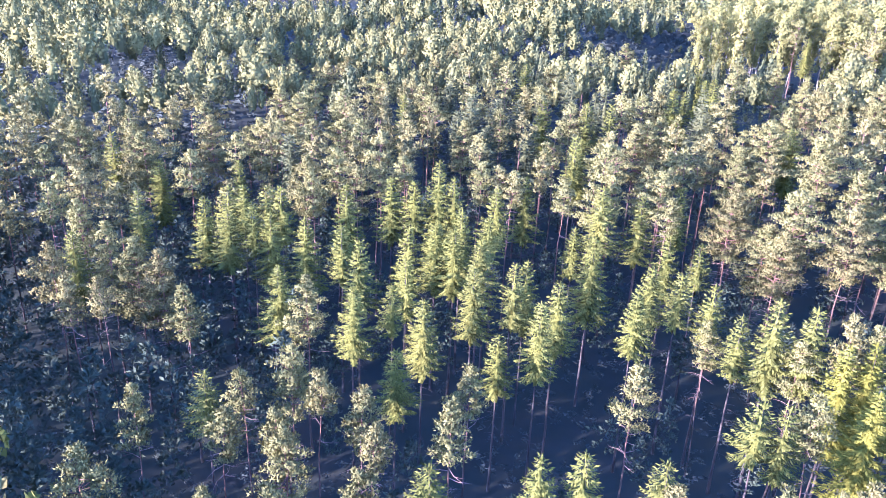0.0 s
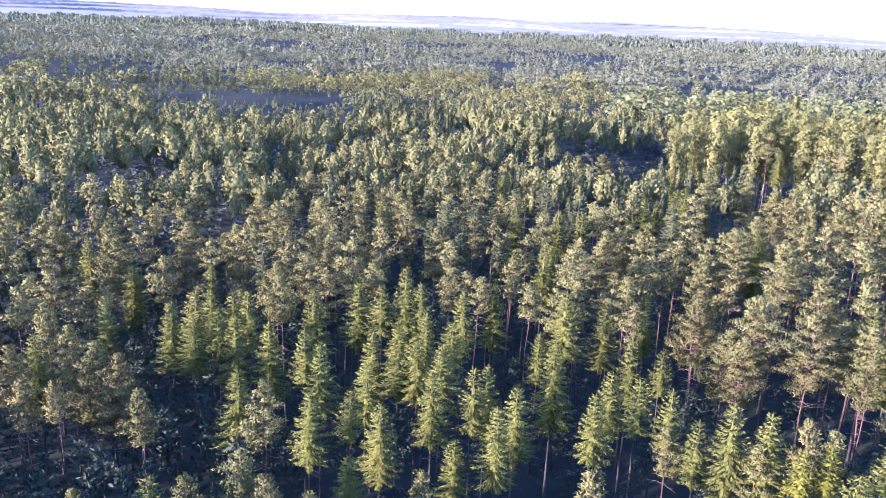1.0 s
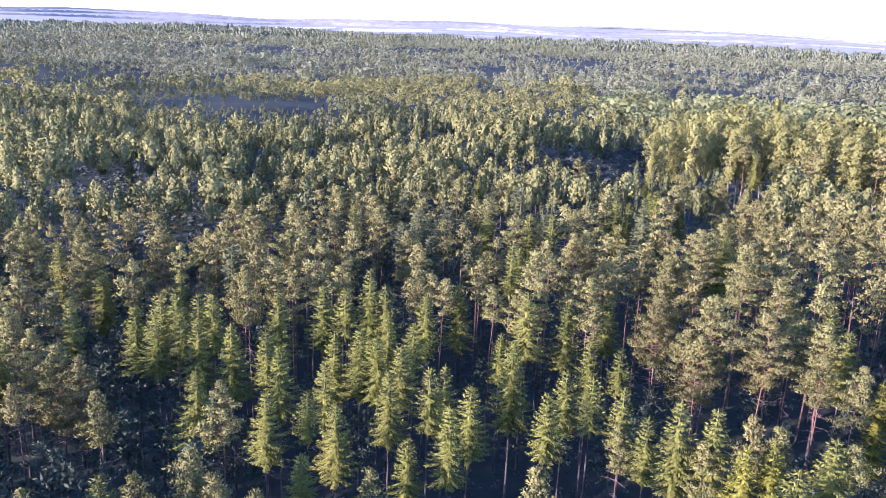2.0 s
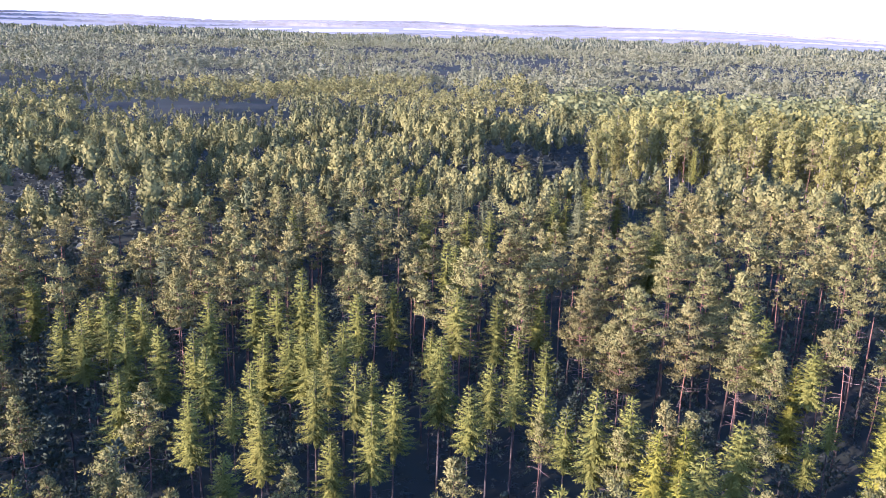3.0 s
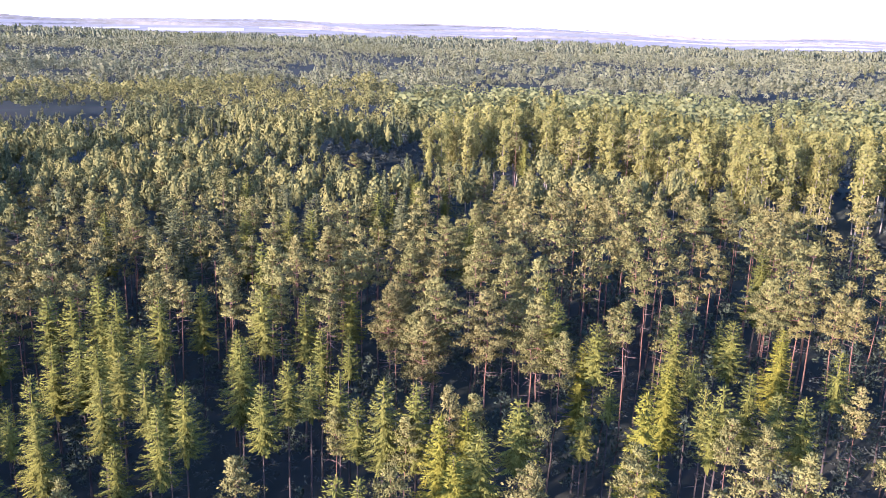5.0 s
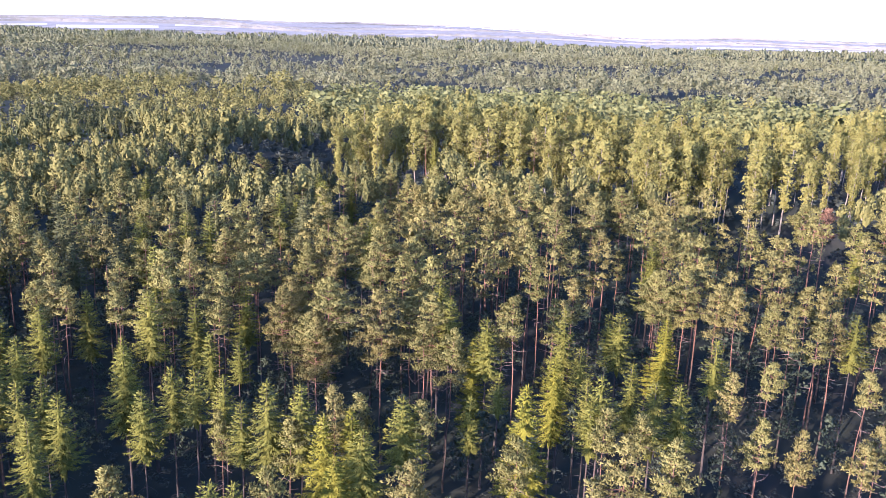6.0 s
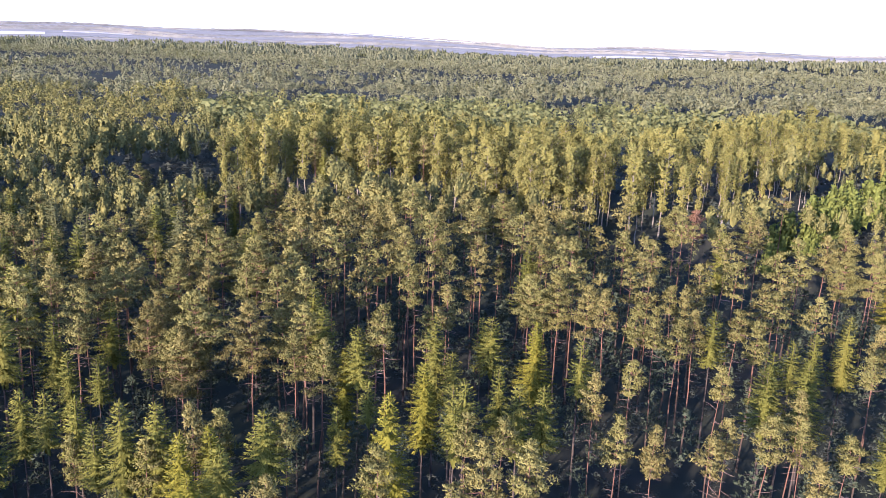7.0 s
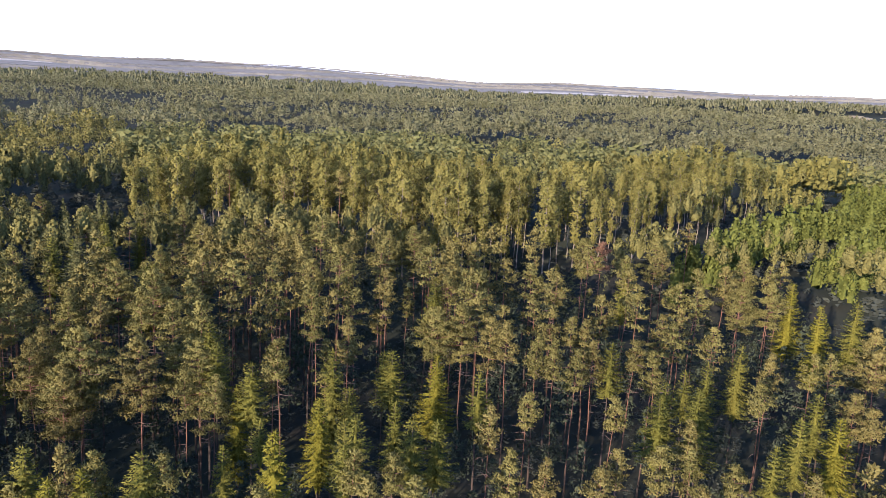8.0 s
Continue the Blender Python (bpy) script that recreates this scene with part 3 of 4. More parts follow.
BROAD_PINES_B = [
    (145.0, 74.3, 28.6), (-24.2, 145.6, 23.8), (114.8, 117.0, 28.5), (-17.4, 149.1, 23.9), (77.7, 142.1, 27.2), (-1.9, 156.7, 24.3),
    (-29.4, 151.0, 23.7), (104.7, 132.6, 28.3), (135.9, 110.8, 29.4), (111.0, 133.3, 28.7), (90.9, 146.6, 27.9), (155.6, 88.0, 29.7),
    (84.8, 154.1, 27.7), (149.2, 104.6, 30.0), (-11.5, 167.0, 24.1), (74.0, 163.3, 27.3), (24.3, 176.0, 25.2), (82.1, 167.8, 27.8),
    (-23.8, 178.8, 23.7), (74.3, 177.4, 27.5), (53.8, 183.5, 26.5), (-20.5, 185.4, 23.7), (-38.1, 181.2, 23.3), (0.0, 189.0, 24.4),
    (14.1, 194.0, 24.8), (-36.6, 188.3, 23.3), (-7.5, 199.0, 24.0), (-33.7, 195.7, 23.3), (-17.0, 201.0, 23.7), (46.9, 203.1, 26.2),
]
BROAD_PINES_C = [
    (5.5, 205.1, 24.5), (-15.1, 226.0, 23.5), (130.1, 258.7, 31.5), (128.2, 269.5, 31.4),
]
BIRCHES = [
    (133.6, 162.0, 34.1), (133.4, 166.4, 33.2), (130.1, 180.4, 28.7), (132.9, 184.3, 33.5), (151.3, 171.9, 34.6), (149.0, 177.5, 34.5),
    (145.9, 183.6, 34.4), (162.7, 171.6, 35.4), (125.1, 198.0, 33.2), (161.1, 176.8, 35.4), (130.8, 201.0, 33.7), (71.7, 227.4, 30.1),
    (123.0, 211.2, 31.6), (86.6, 234.9, 31.0), (82.7, 236.8, 30.7), (79.5, 238.3, 30.5), (109.5, 231.0, 32.5), (130.6, 227.1, 34.0),
    (165.2, 207.9, 36.3), (102.5, 242.4, 32.0), (110.7, 255.3, 32.6), (101.6, 260.7, 32.0), (136.5, 248.4, 34.5),
]


def smooth(v, low, high):
    u = np.clip((v - low) / (high - low), 0, 1)
    return u * u * (3 - 2 * u)


def rise(x, y):
    """Height of the land: level under the near forest, a knoll under the young plantation, gentle hills far off."""
    x, y = np.asarray(x, float), np.asarray(y, float)
    knoll = 6 * smooth(x, 20, 140) + 9.5 * smooth(x, 150, 192) * smooth(y, 60, 100) * (1 - smooth(y, 200, 300))
    d = np.hypot(x, y)
    far, waves = np.clip((d - 490) / 1200, 0, 1), smooth(d, 420, 700) * (1 - smooth(d, 2000, 3000))
    z = knoll * (1 - smooth(d, 330, 560)) + waves * (3.0 * np.sin(x / 27 + 1.3 * np.sin(y / 61)) * np.cos(y / 47 + 0.8) + 2.5 * np.sin(x / 61 - y / 83 + 2) - 3.0) + far * (5 * np.sin(x / 260 + 1.0) * np.cos(y / 330) + 4 * np.sin(y / 190 + x / 420))
    z = z + 34 * np.exp(-((x - 2210) ** 2 + (y - 1410) ** 2) / 590.0 ** 2)
    a = np.arctan2(x, y)
    ridge = 0.6 + 0.25 * np.sin(a * 7 + 0.6) + 0.15 * np.sin(a * 17 + 2) + 0.06 * np.sin(a * 41)
    return z + np.clip((d - 3300) / 1500, 0, 1) ** 1.2 * (44 + 40 * ridge)


def stem(x, y, top, spread=1.0, turn=None):
    """The pose and scale of a tree of that height at that place."""
    foot = float(rise(x, y))
    h = (top - foot) / TALL
    turn = (x * 37.7 + y * 91.3) % 360 if turn is None else turn
    return pose(x, y, foot, 0, 0, turn) @ Matrix.Diagonal((h * spread, h * spread, h, 1))


class Kind:
    """A kind of tree with some built forms; the first tree of a form is built, later ones are copies."""

    def __init__(self, forms, group):
        self.forms, self.group, self.made, self.scale = forms, group, [None] * len(forms), [None] * len(forms)
        self.count = 0

    def plant(self, x, y, top, spread=1.0, form=None, label=""):
        k = self.count % len(self.forms) if form is None else form
        self.count += 1
        m = stem(x, y, top, spread)
        if self.made[k] is None:
            ob = self.made[k] = self.forms[k]()
            ob.matrix_basis = m
            self.scale[k] = m.to_scale()
        else:
            s = self.scale[k]
            ob = copy_thing(self.made[k], m @ Matrix.Diagonal((1 / s[0], 1 / s[1], 1 / s[2], 1)))
        return tagged(ob, label, "", self.group)


def pine_form(seed, radius, depth, detail, label):
    return lambda: tree("pine", *pine_parts(seed, radius, depth, detail), crown_mat=PINE_GREEN, bark_mat=PINE_BARK, words=(label, "reddish scaly pine trunk", ""))


def spruce_form(seed, radius, crown, detail, label, mat=None):
    def build():
        c, w = spruce_parts(seed, radius, crown, detail)
        return tree("spruce", c, w, None, mat or SPRUCE_GREEN, SPRUCE_BARK, (label, "thin grey-brown trunk", ""))
    return build


def birch_form(seed, radius, depth, detail, label, mat=None, leaf=1.0):
    def build():
        c, w = birch_parts(seed, radius, depth, detail, leaf)
        return tree("birch", c, w, None, mat or BIRCH_GREEN, BIRCH_BARK, (label, "pale birch trunk", ""))
    return build


PINE_WORDS = "tall Scots pine with grey-green tufted crown among forest"
SPRUCE_WORDS = "slender yellow-green spruce with pointed crown among forest"
BIRCH_WORDS = "tall sunlit birch with light green leafy crown"
slim_pines = Kind([pine_form(10 + i, 1.35, d, 0.8, "slim Scots pine with small grey-green tufted crown") for i, d in enumerate((4.2, 5.0, 3.8, 5.4))], "pines of the forest")
pines = Kind([pine_form(15 + i, 1.95, d, 0.9, PINE_WORDS) for i, d in enumerate((5.2, 6.0, 4.8, 6.4, 5.6))], "pines of the forest")
broad_pines = Kind([pine_form(22 + i, 2.75, d, 1.1, "broad old Scots pine with spreading grey-green crown") for i, d in enumerate((7.2, 8.2, 6.6, 7.6))], "broad pines of the forest")
slim_spruces = Kind([spruce_form(30 + i, 1.6, c, 0.8, SPRUCE_WORDS) for i, c in enumerate((0.27, 0.31, 0.25))], "spruces of the forest")
spruces = Kind([spruce_form(34 + i, 2.1, c, 1.0, SPRUCE_WORDS) for i, c in enumerate((0.35, 0.38, 0.32, 0.36, 0.40))], "spruces of the forest")
wide_spruces = Kind([spruce_form(40 + i, 2.4, c, 1.1, "full yellow-green spruce with wide pointed crown") for i, c in enumerate((0.46, 0.51, 0.43))], "broad spruces of the forest")
bright_spruces = Kind([spruce_form(45 + i, 2.6, c, 1.1, "broad bright yellow-green spruce standing over its neighbours", BRIGHT_SPRUCE) for i, c in enumerate((0.56, 0.51, 0.58))], "broad spruces of the forest")
near_birches = Kind([birch_form(50 + i, r, d, 1.0, BIRCH_WORDS) for i, (r, d) in enumerate(((1.9, 12), (1.7, 11), (2.1, 13), (1.8, 10)))], "birches of the forest")
belt_birches = Kind([birch_form(60 + i, r, d, 0.5, BIRCH_WORDS, None, 1.1) for i, (r, d) in enumerate(((1.8, 13), (1.6, 12), (2.0, 14), (1.7, 11), (1.5, 13)))], "birches of the forest")
plain_pines = Kind([pine_form(70 + i, r, d, 0.4, PINE_WORDS) for i, (r, d) in enumerate(((1.8, 5.2), (1.6, 4.7), (2.0, 5.7), (1.7, 5.0), (1.9, 6.0)))], "pines of the forest")
plain_spruces = Kind([spruce_form(80 + i, r, c, 0.5, SPRUCE_WORDS) for i, (r, c) in enumerate(((1.6, 0.36), (1.4, 0.32), (1.8, 0.40)))], "spruces of the forest")
red_pine = Kind([lambda: tree("pine", *pine_parts(95, 2.0, 5.0, 1.0), crown_mat=RED_NEEDLES, bark_mat=PINE_BARK, words=("dying pine with rust-red needles", "reddish scaly pine trunk", ""))], "")

taken = []


def free(x, y, gap):
    return all((x - a) ** 2 + (y - b) ** 2 > gap * gap for a, b in taken if abs(x - a) < gap)


STANDS = (
    (SLIM_SPRUCES_A + SLIM_SPRUCES_B, slim_spruces), (SPRUCES_A + SPRUCES_B, spruces), (WIDE_SPRUCES, wide_spruces), (BRIGHT_SPRUCES, bright_spruces),
    (SLIM_PINES_A + SLIM_PINES_B + SLIM_PINES_C, slim_pines), (PINES_A + PINES_B + PINES_C + PINES_D + PINES_E, pines), (BROAD_PINES_A + BROAD_PINES_B + BROAD_PINES_C, broad_pines), (BIRCHES, near_birches),
)
for rows, kind in STANDS:
    for x, y, top in rows:
        far = math.hypot(x - 17, y + 4) > 118
        if far and kind in (pines, slim_pines):
            plain_pines.plant(x, y, top, 0.92 + (x * 7.3 + y * 3.1) % 0.3)
        elif far and kind in (spruces, slim_spruces):
            plain_spruces.plant(x, y, top, 0.85 + (x * 7.3 + y * 3.1) % 0.3)
        else:
            kind.plant(x, y, top, 0.86 + (x * 7.3 + y * 3.1) % 0.26)
        taken.append((x, y))
red_pine.plant(137.5, 107.6, 29.4)
taken.append((137.5, 107.6))

# ---------------------------------------------------------------- ground
def land():
    rings = np.concatenate([np.linspace(0, 320, 33), np.geomspace(345, 4900, 48)])
    turns = np.linspace(0, 2 * math.pi, 145)[:-1]
    R, A = np.meshgrid(rings, turns, indexing="ij")
    x, y = R * np.cos(A), R * np.sin(A)
    verts = np.stack([x, y, rise(x, y)], -1).reshape(-1, 3)
    i, j = np.meshgrid(np.arange(len(rings) - 1), np.arange(144), indexing="ij")
    k = (j + 1) % 144
    faces = np.stack([i * 144 + j, (i + 1) * 144 + j, (i + 1) * 144 + k, i * 144 + k], -1).reshape(-1, 4)
    ground = mesh_of("ground", verts, faces, GROUND)
    # land beyond 3350 m takes the haze-coloured material
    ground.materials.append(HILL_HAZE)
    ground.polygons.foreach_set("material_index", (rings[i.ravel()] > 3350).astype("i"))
    ob = new("ground", ground)
    return tagged(ob, "mossy dark forest floor reaching to the horizon", "ground", "", "structure")


land()


# ---------------------------------------------------------------- the woods
def inside(x, y, corners):
    """Whether points lie in a polygon."""
    hit = np.zeros(np.shape(x), bool)
    n = len(corners)
    for i in range(n):
        (x0, y0), (x1, y1) = corners[i], corners[(i + 1) % n]
        cross = (y0 > y) != (y1 > y)
        hit ^= cross & (x < (x1 - x0) * (y - y0) / (y1 - y0 + 1e-12) + x0)
    return hit


PLANTATION = [(157, 131), (185, 132), (214, 139), (277, 162), (361, 196), (420, 190), (400, 120), (260, 60), (190, 90), (181, 107), (164, 114)]
BIRCH_BELT = [(72, 228), (106, 228), (122, 198), (131, 164), (158, 150), (173, 140), (207, 147), (245, 167), (320, 205), (330, 235), (240, 205), (200, 185), (170, 190), (150, 224), (130, 252), (85, 264)]
BELT_FRONT = [(66, 206), (96, 192), (112, 163), (122, 142), (150, 124), (172, 100), (176, 80), (162, 72), (157, 84), (157, 131), (173, 140), (158, 150), (131, 164), (122, 198), (106, 228), (72, 228)]      # low growth between the pines and the belt
rng = np.random.default_rng(5)


def scatter(spacing, keep):
    """Uneven places spacing apart where keep(x, y) holds."""
    x0, x1, y0, y1 = keep.bounds
    gx, gy = np.meshgrid(np.arange(x0, x1, spacing), np.arange(y0, y1, spacing * 0.87), indexing="ij")
    gx = gx + (np.arange(gx.shape[1]) % 2) * spacing / 2
    x = (gx + rng.uniform(-0.36, 0.36, gx.shape) * spacing).ravel()
    y = (gy + rng.uniform(-0.36, 0.36, gy.shape) * spacing).ravel()
    ok = keep(x, y)
    return x[ok], y[ok]


def lumpy(x, y, size, seed=0.0):
    """Smooth unevenness between about 0 and 1."""
    v = np.sin(x / size + seed) * np.cos(y / size * 1.13 - seed * 2) + 0.6 * np.sin((x + y) / size * 0.53 + 2 * seed) + 0.5 * np.cos((x - 0.6 * y) / size * 1.7 + seed)
    return 0.5 + v / 3.6


class Ring:
    """The sector that the views take in, between two distances from the middle of the path."""

    def __init__(self, near, far, low=-42.0, high=74.0):
        self.near, self.far, self.low, self.high = near, far, radians(low), radians(high)
        self.bounds = (-far, far + 17, -56, far)

    def __call__(self, x, y):
        d, a = np.hypot(x - 17, y + 4), np.arctan2(x - 17, y + 4)
        return (d >= self.near) & (d < self.far) & (a > self.low) & (a < self.high)


# tall birches and some pines along the sunny edge of the belt
ex, ey = scatter(7.6, Ring(150, 330))
edge = sorted(((x, y) for x, y in zip(ex, ey) if inside(np.array(x), np.array(y), BIRCH_BELT) and free(x, y, 3.2)), key=lambda p: math.hypot(p[0] - 20, p[1]))
for x, y in edge[:230]:
    if rng.random() < 0.1:
        plain_pines.plant(x, y, rng.normal(31.0, 1.5), 1.0)
    else:
        belt_birches.plant(x, y, rng.normal(32.5, 2.2) + 0.016 * (x - 120), rng.uniform(0.9, 1.2))
    taken.append((x, y))

def canopy(x, y):
    """Usual height of the treetops, which grow taller towards the belt of birches."""
    return 21.4 + 0.010 * y + 0.042 * np.clip(x, 0, 200)


def front(x, y):
    """The open front of the stand, whose trees are all named above."""
    bare = 118 + 60 * smooth(np.degrees(np.arctan2(x - 17, y + 4)), 38, 46)
    return (np.hypot(x - 17, y + 4) < bare) & (np.hypot(x - 17, y + 4) > 38) & (np.arctan2(x, y) > radians(-31)) & (np.arctan2(x - 33, y + 10) < radians(61))


def wood(name, mat, blades, x, y, top, spread, label, category="trees", drop=0.0):
    """Uncounted trees in one mesh: each takes one of the given crowns, turned and scaled."""
    x, y, top, spread = (np.asarray(v, float) for v in (x, y, top, spread))
    pick = rng.integers(0, len(blades), len(x))
    out = []
    z0 = rise(x, y)
    for k, b in enumerate(blades):
        m = pick == k
        if not m.any():
            continue
        a = rng.uniform(0, 2 * math.pi, m.sum())
        h = top[m] / TALL
        c, s = np.cos(a) * h * spread[m], np.sin(a) * h * spread[m]
        q, f = b[:, :4].reshape(-1, 3), b[:, 4:].reshape(-1, 3)
        px = q[:, 0] * c[:, None] - q[:, 1] * s[:, None] + x[m][:, None]
        py = q[:, 0] * s[:, None] + q[:, 1] * c[:, None] + y[m][:, None]
        pz = q[:, 2] * h[:, None] + z0[m][:, None] - drop
        ca, sa = np.cos(a)[:, None], np.sin(a)[:, None]
        face = np.stack([f[:, 0] * ca - f[:, 1] * sa, f[:, 0] * sa + f[:, 1] * ca, f[:, 2] + 0 * ca], -1).reshape(-1, 4, 3)
        out.append(np.concatenate([np.stack([px, py, pz], -1).reshape(-1, 4, 3), face], 1))
    quads = np.concatenate(out)
    return tagged(new(name, kite_mesh(name, quads, mat)), label, category, "", "stuff")


def quad_trunk(radius, low=0.0, high=17.0):
    """A thin four-sided trunk as four-cornered faces."""
    v, f = tube([(0, 0, low), (0, 0, high)], [radius, radius * 0.4], 4)
    q = v[f]
    return np.concatenate([q, unit(q * (1, 1, 0))], 1)


CROWNS = {      # depth, radius and outline of a crown, from the tip down
    "pine": (3.8, 1.9, lambda u: min(1.0, u / 0.6) ** 0.7 * (1 if u < 0.75 else 1 - (u - 0.75) * 1.6)),
    "spruce": (5.4, 1.6, lambda u: u ** 0.85),
    "broadleaf": (7.5, 2.5, lambda u: math.sin(min(1.0, 0.05 + u * 0.95) * math.pi) ** 0.6 if u < 0.55 else 0.95),
    "young": (14.0, 4.0, lambda u: 0.1 + 0.9 * u ** 0.55),
}


def scaly(seed, kind, rings, sides):
    """A crown for trees far off: tilted, overlapping sprays in whorls all round it."""
    g = np.random.default_rng(seed)
    depth, radius, shape = CROWNS[kind]
    depth, radius = depth * g.uniform(0.85, 1.2), radius * g.uniform(0.75, 1.25)
    lobe, phase, skew = g.uniform(0.08, 0.2), g.uniform(0, 6.28), g.uniform(0, 6.28)
    u = ((np.arange(rings) + 0.35)[:, None] + g.uniform(-0.4, 0.4, (rings, sides))) / rings
    a = (np.arange(sides)[None] + 0.5 * (np.arange(rings) % 2)[:, None] + g.uniform(-0.4, 0.4, (rings, sides))) * 2 * math.pi / sides
    r = np.vectorize(lambda v: shape(min(1.0, max(0.02, v))))(u) * radius * (1 + lobe * np.sin(u * 9 + phase) + 0.15 * np.cos(a - skew)) * g.uniform(0.72, 1.12, u.shape)
    u, a, r = u.ravel(), a.ravel(), r.ravel()
    n = len(u)
    middle = polar(a) * r[:, None] + np.outer(TALL - 0.25 - depth * u, (0, 0, 1))
    facing = unit(polar(a) + np.outer(1.0 - 1.0 * u, (0, 0, 1)) + g.normal(0, 0.34, (n, 3)))
    long = unit(np.array((0, 0, 1.0)) + polar(a) * 0.5 + g.normal(0, 0.5, (n, 3)))
    size = np.hypot(depth / rings, 2.0 * radius * math.pi / sides * 0.7) * g.uniform(0.5, 0.95, n)
    crown = kites(middle - long * (size * 0.5)[:, None], long, size, size * 0.75, facing, rng=g, lie=0.55, own=0.55)
    return np.concatenate([crown, core(seed, lambda v: radius * shape(v), depth, 0.5, 3, 5)]) if rings > 6 else crown


def thicket(seed, heads=4):
    """Several treetops in one, for the farthest woods."""
    g = np.random.default_rng(seed)
    out = []
    for i in range(heads):
        q = shell(seed * 7 + i, 2, 4, lambda u: 2.7 * min(1.0, (u / 0.35) ** 0.4), 8.0)
        q[:, :4] *= np.array((0.9, 0.9, g.uniform(0.62, 1.0)))
        q[:, :4] += np.array((*(polar(i * 6.28 / heads + g.uniform(-0.5, 0.5))[:2] * 4.6), 0))
        out.append(q)
    return np.concatenate(out)


# low growth in gaps of the woods: x, y, half-widths
GAPS = [(105, 274, 24, 15), (142, 262, 24, 16), (182, 243, 24, 18), (218, 226, 20, 20), (147, 501, 34, 45), (245, 616, 36, 50), (304, 896, 34, 56), (378, 913, 36, 56), (35, 711, 42, 56), (-52, 672, 36, 50), (84, 420, 20, 28),
        (462, 588, 42, 42), (588, 784, 48, 56), (336, 420, 25, 31), (546, 462, 31, 36), (784, 658, 42, 56), (182, 980, 56, 70), (-224, 588, 36, 56)]
CLEARING = [(66, 262), (95, 322), (190, 300), (252, 262), (262, 226), (206, 214), (154, 236), (87, 260)]      # low growth behind the belt of birches
STUBBLE_FIELD = [(1480, 850), (1780, 800), (2200, 1190), (1960, 1330)]


def in_gap(x, y):
    hit = inside(x, y, CLEARING)
    for a, b, w, h in GAPS:
        hit |= ((x - a) / w) ** 2 + ((y - b) / h) ** 2 < 1 + 0.5 * np.sin(x / 5.0 + a)
    return hit


GROW = {
    "pine": lambda k, d: pine_parts(k, 1.6 + 0.12 * (k % 5), 4.6 + 0.5 * (k % 4), d)[0],
    "spruce": lambda k, d: spruce_parts(k, 1.5 + 0.14 * (k % 4), 0.28 + 0.03 * (k % 4), max(1.2 * d, 0.08))[0],
    "broadleaf": lambda k, d: birch_parts(k, 1.7 + 0.15 * (k % 4), 9.0 + (k % 4), d)[0],
}


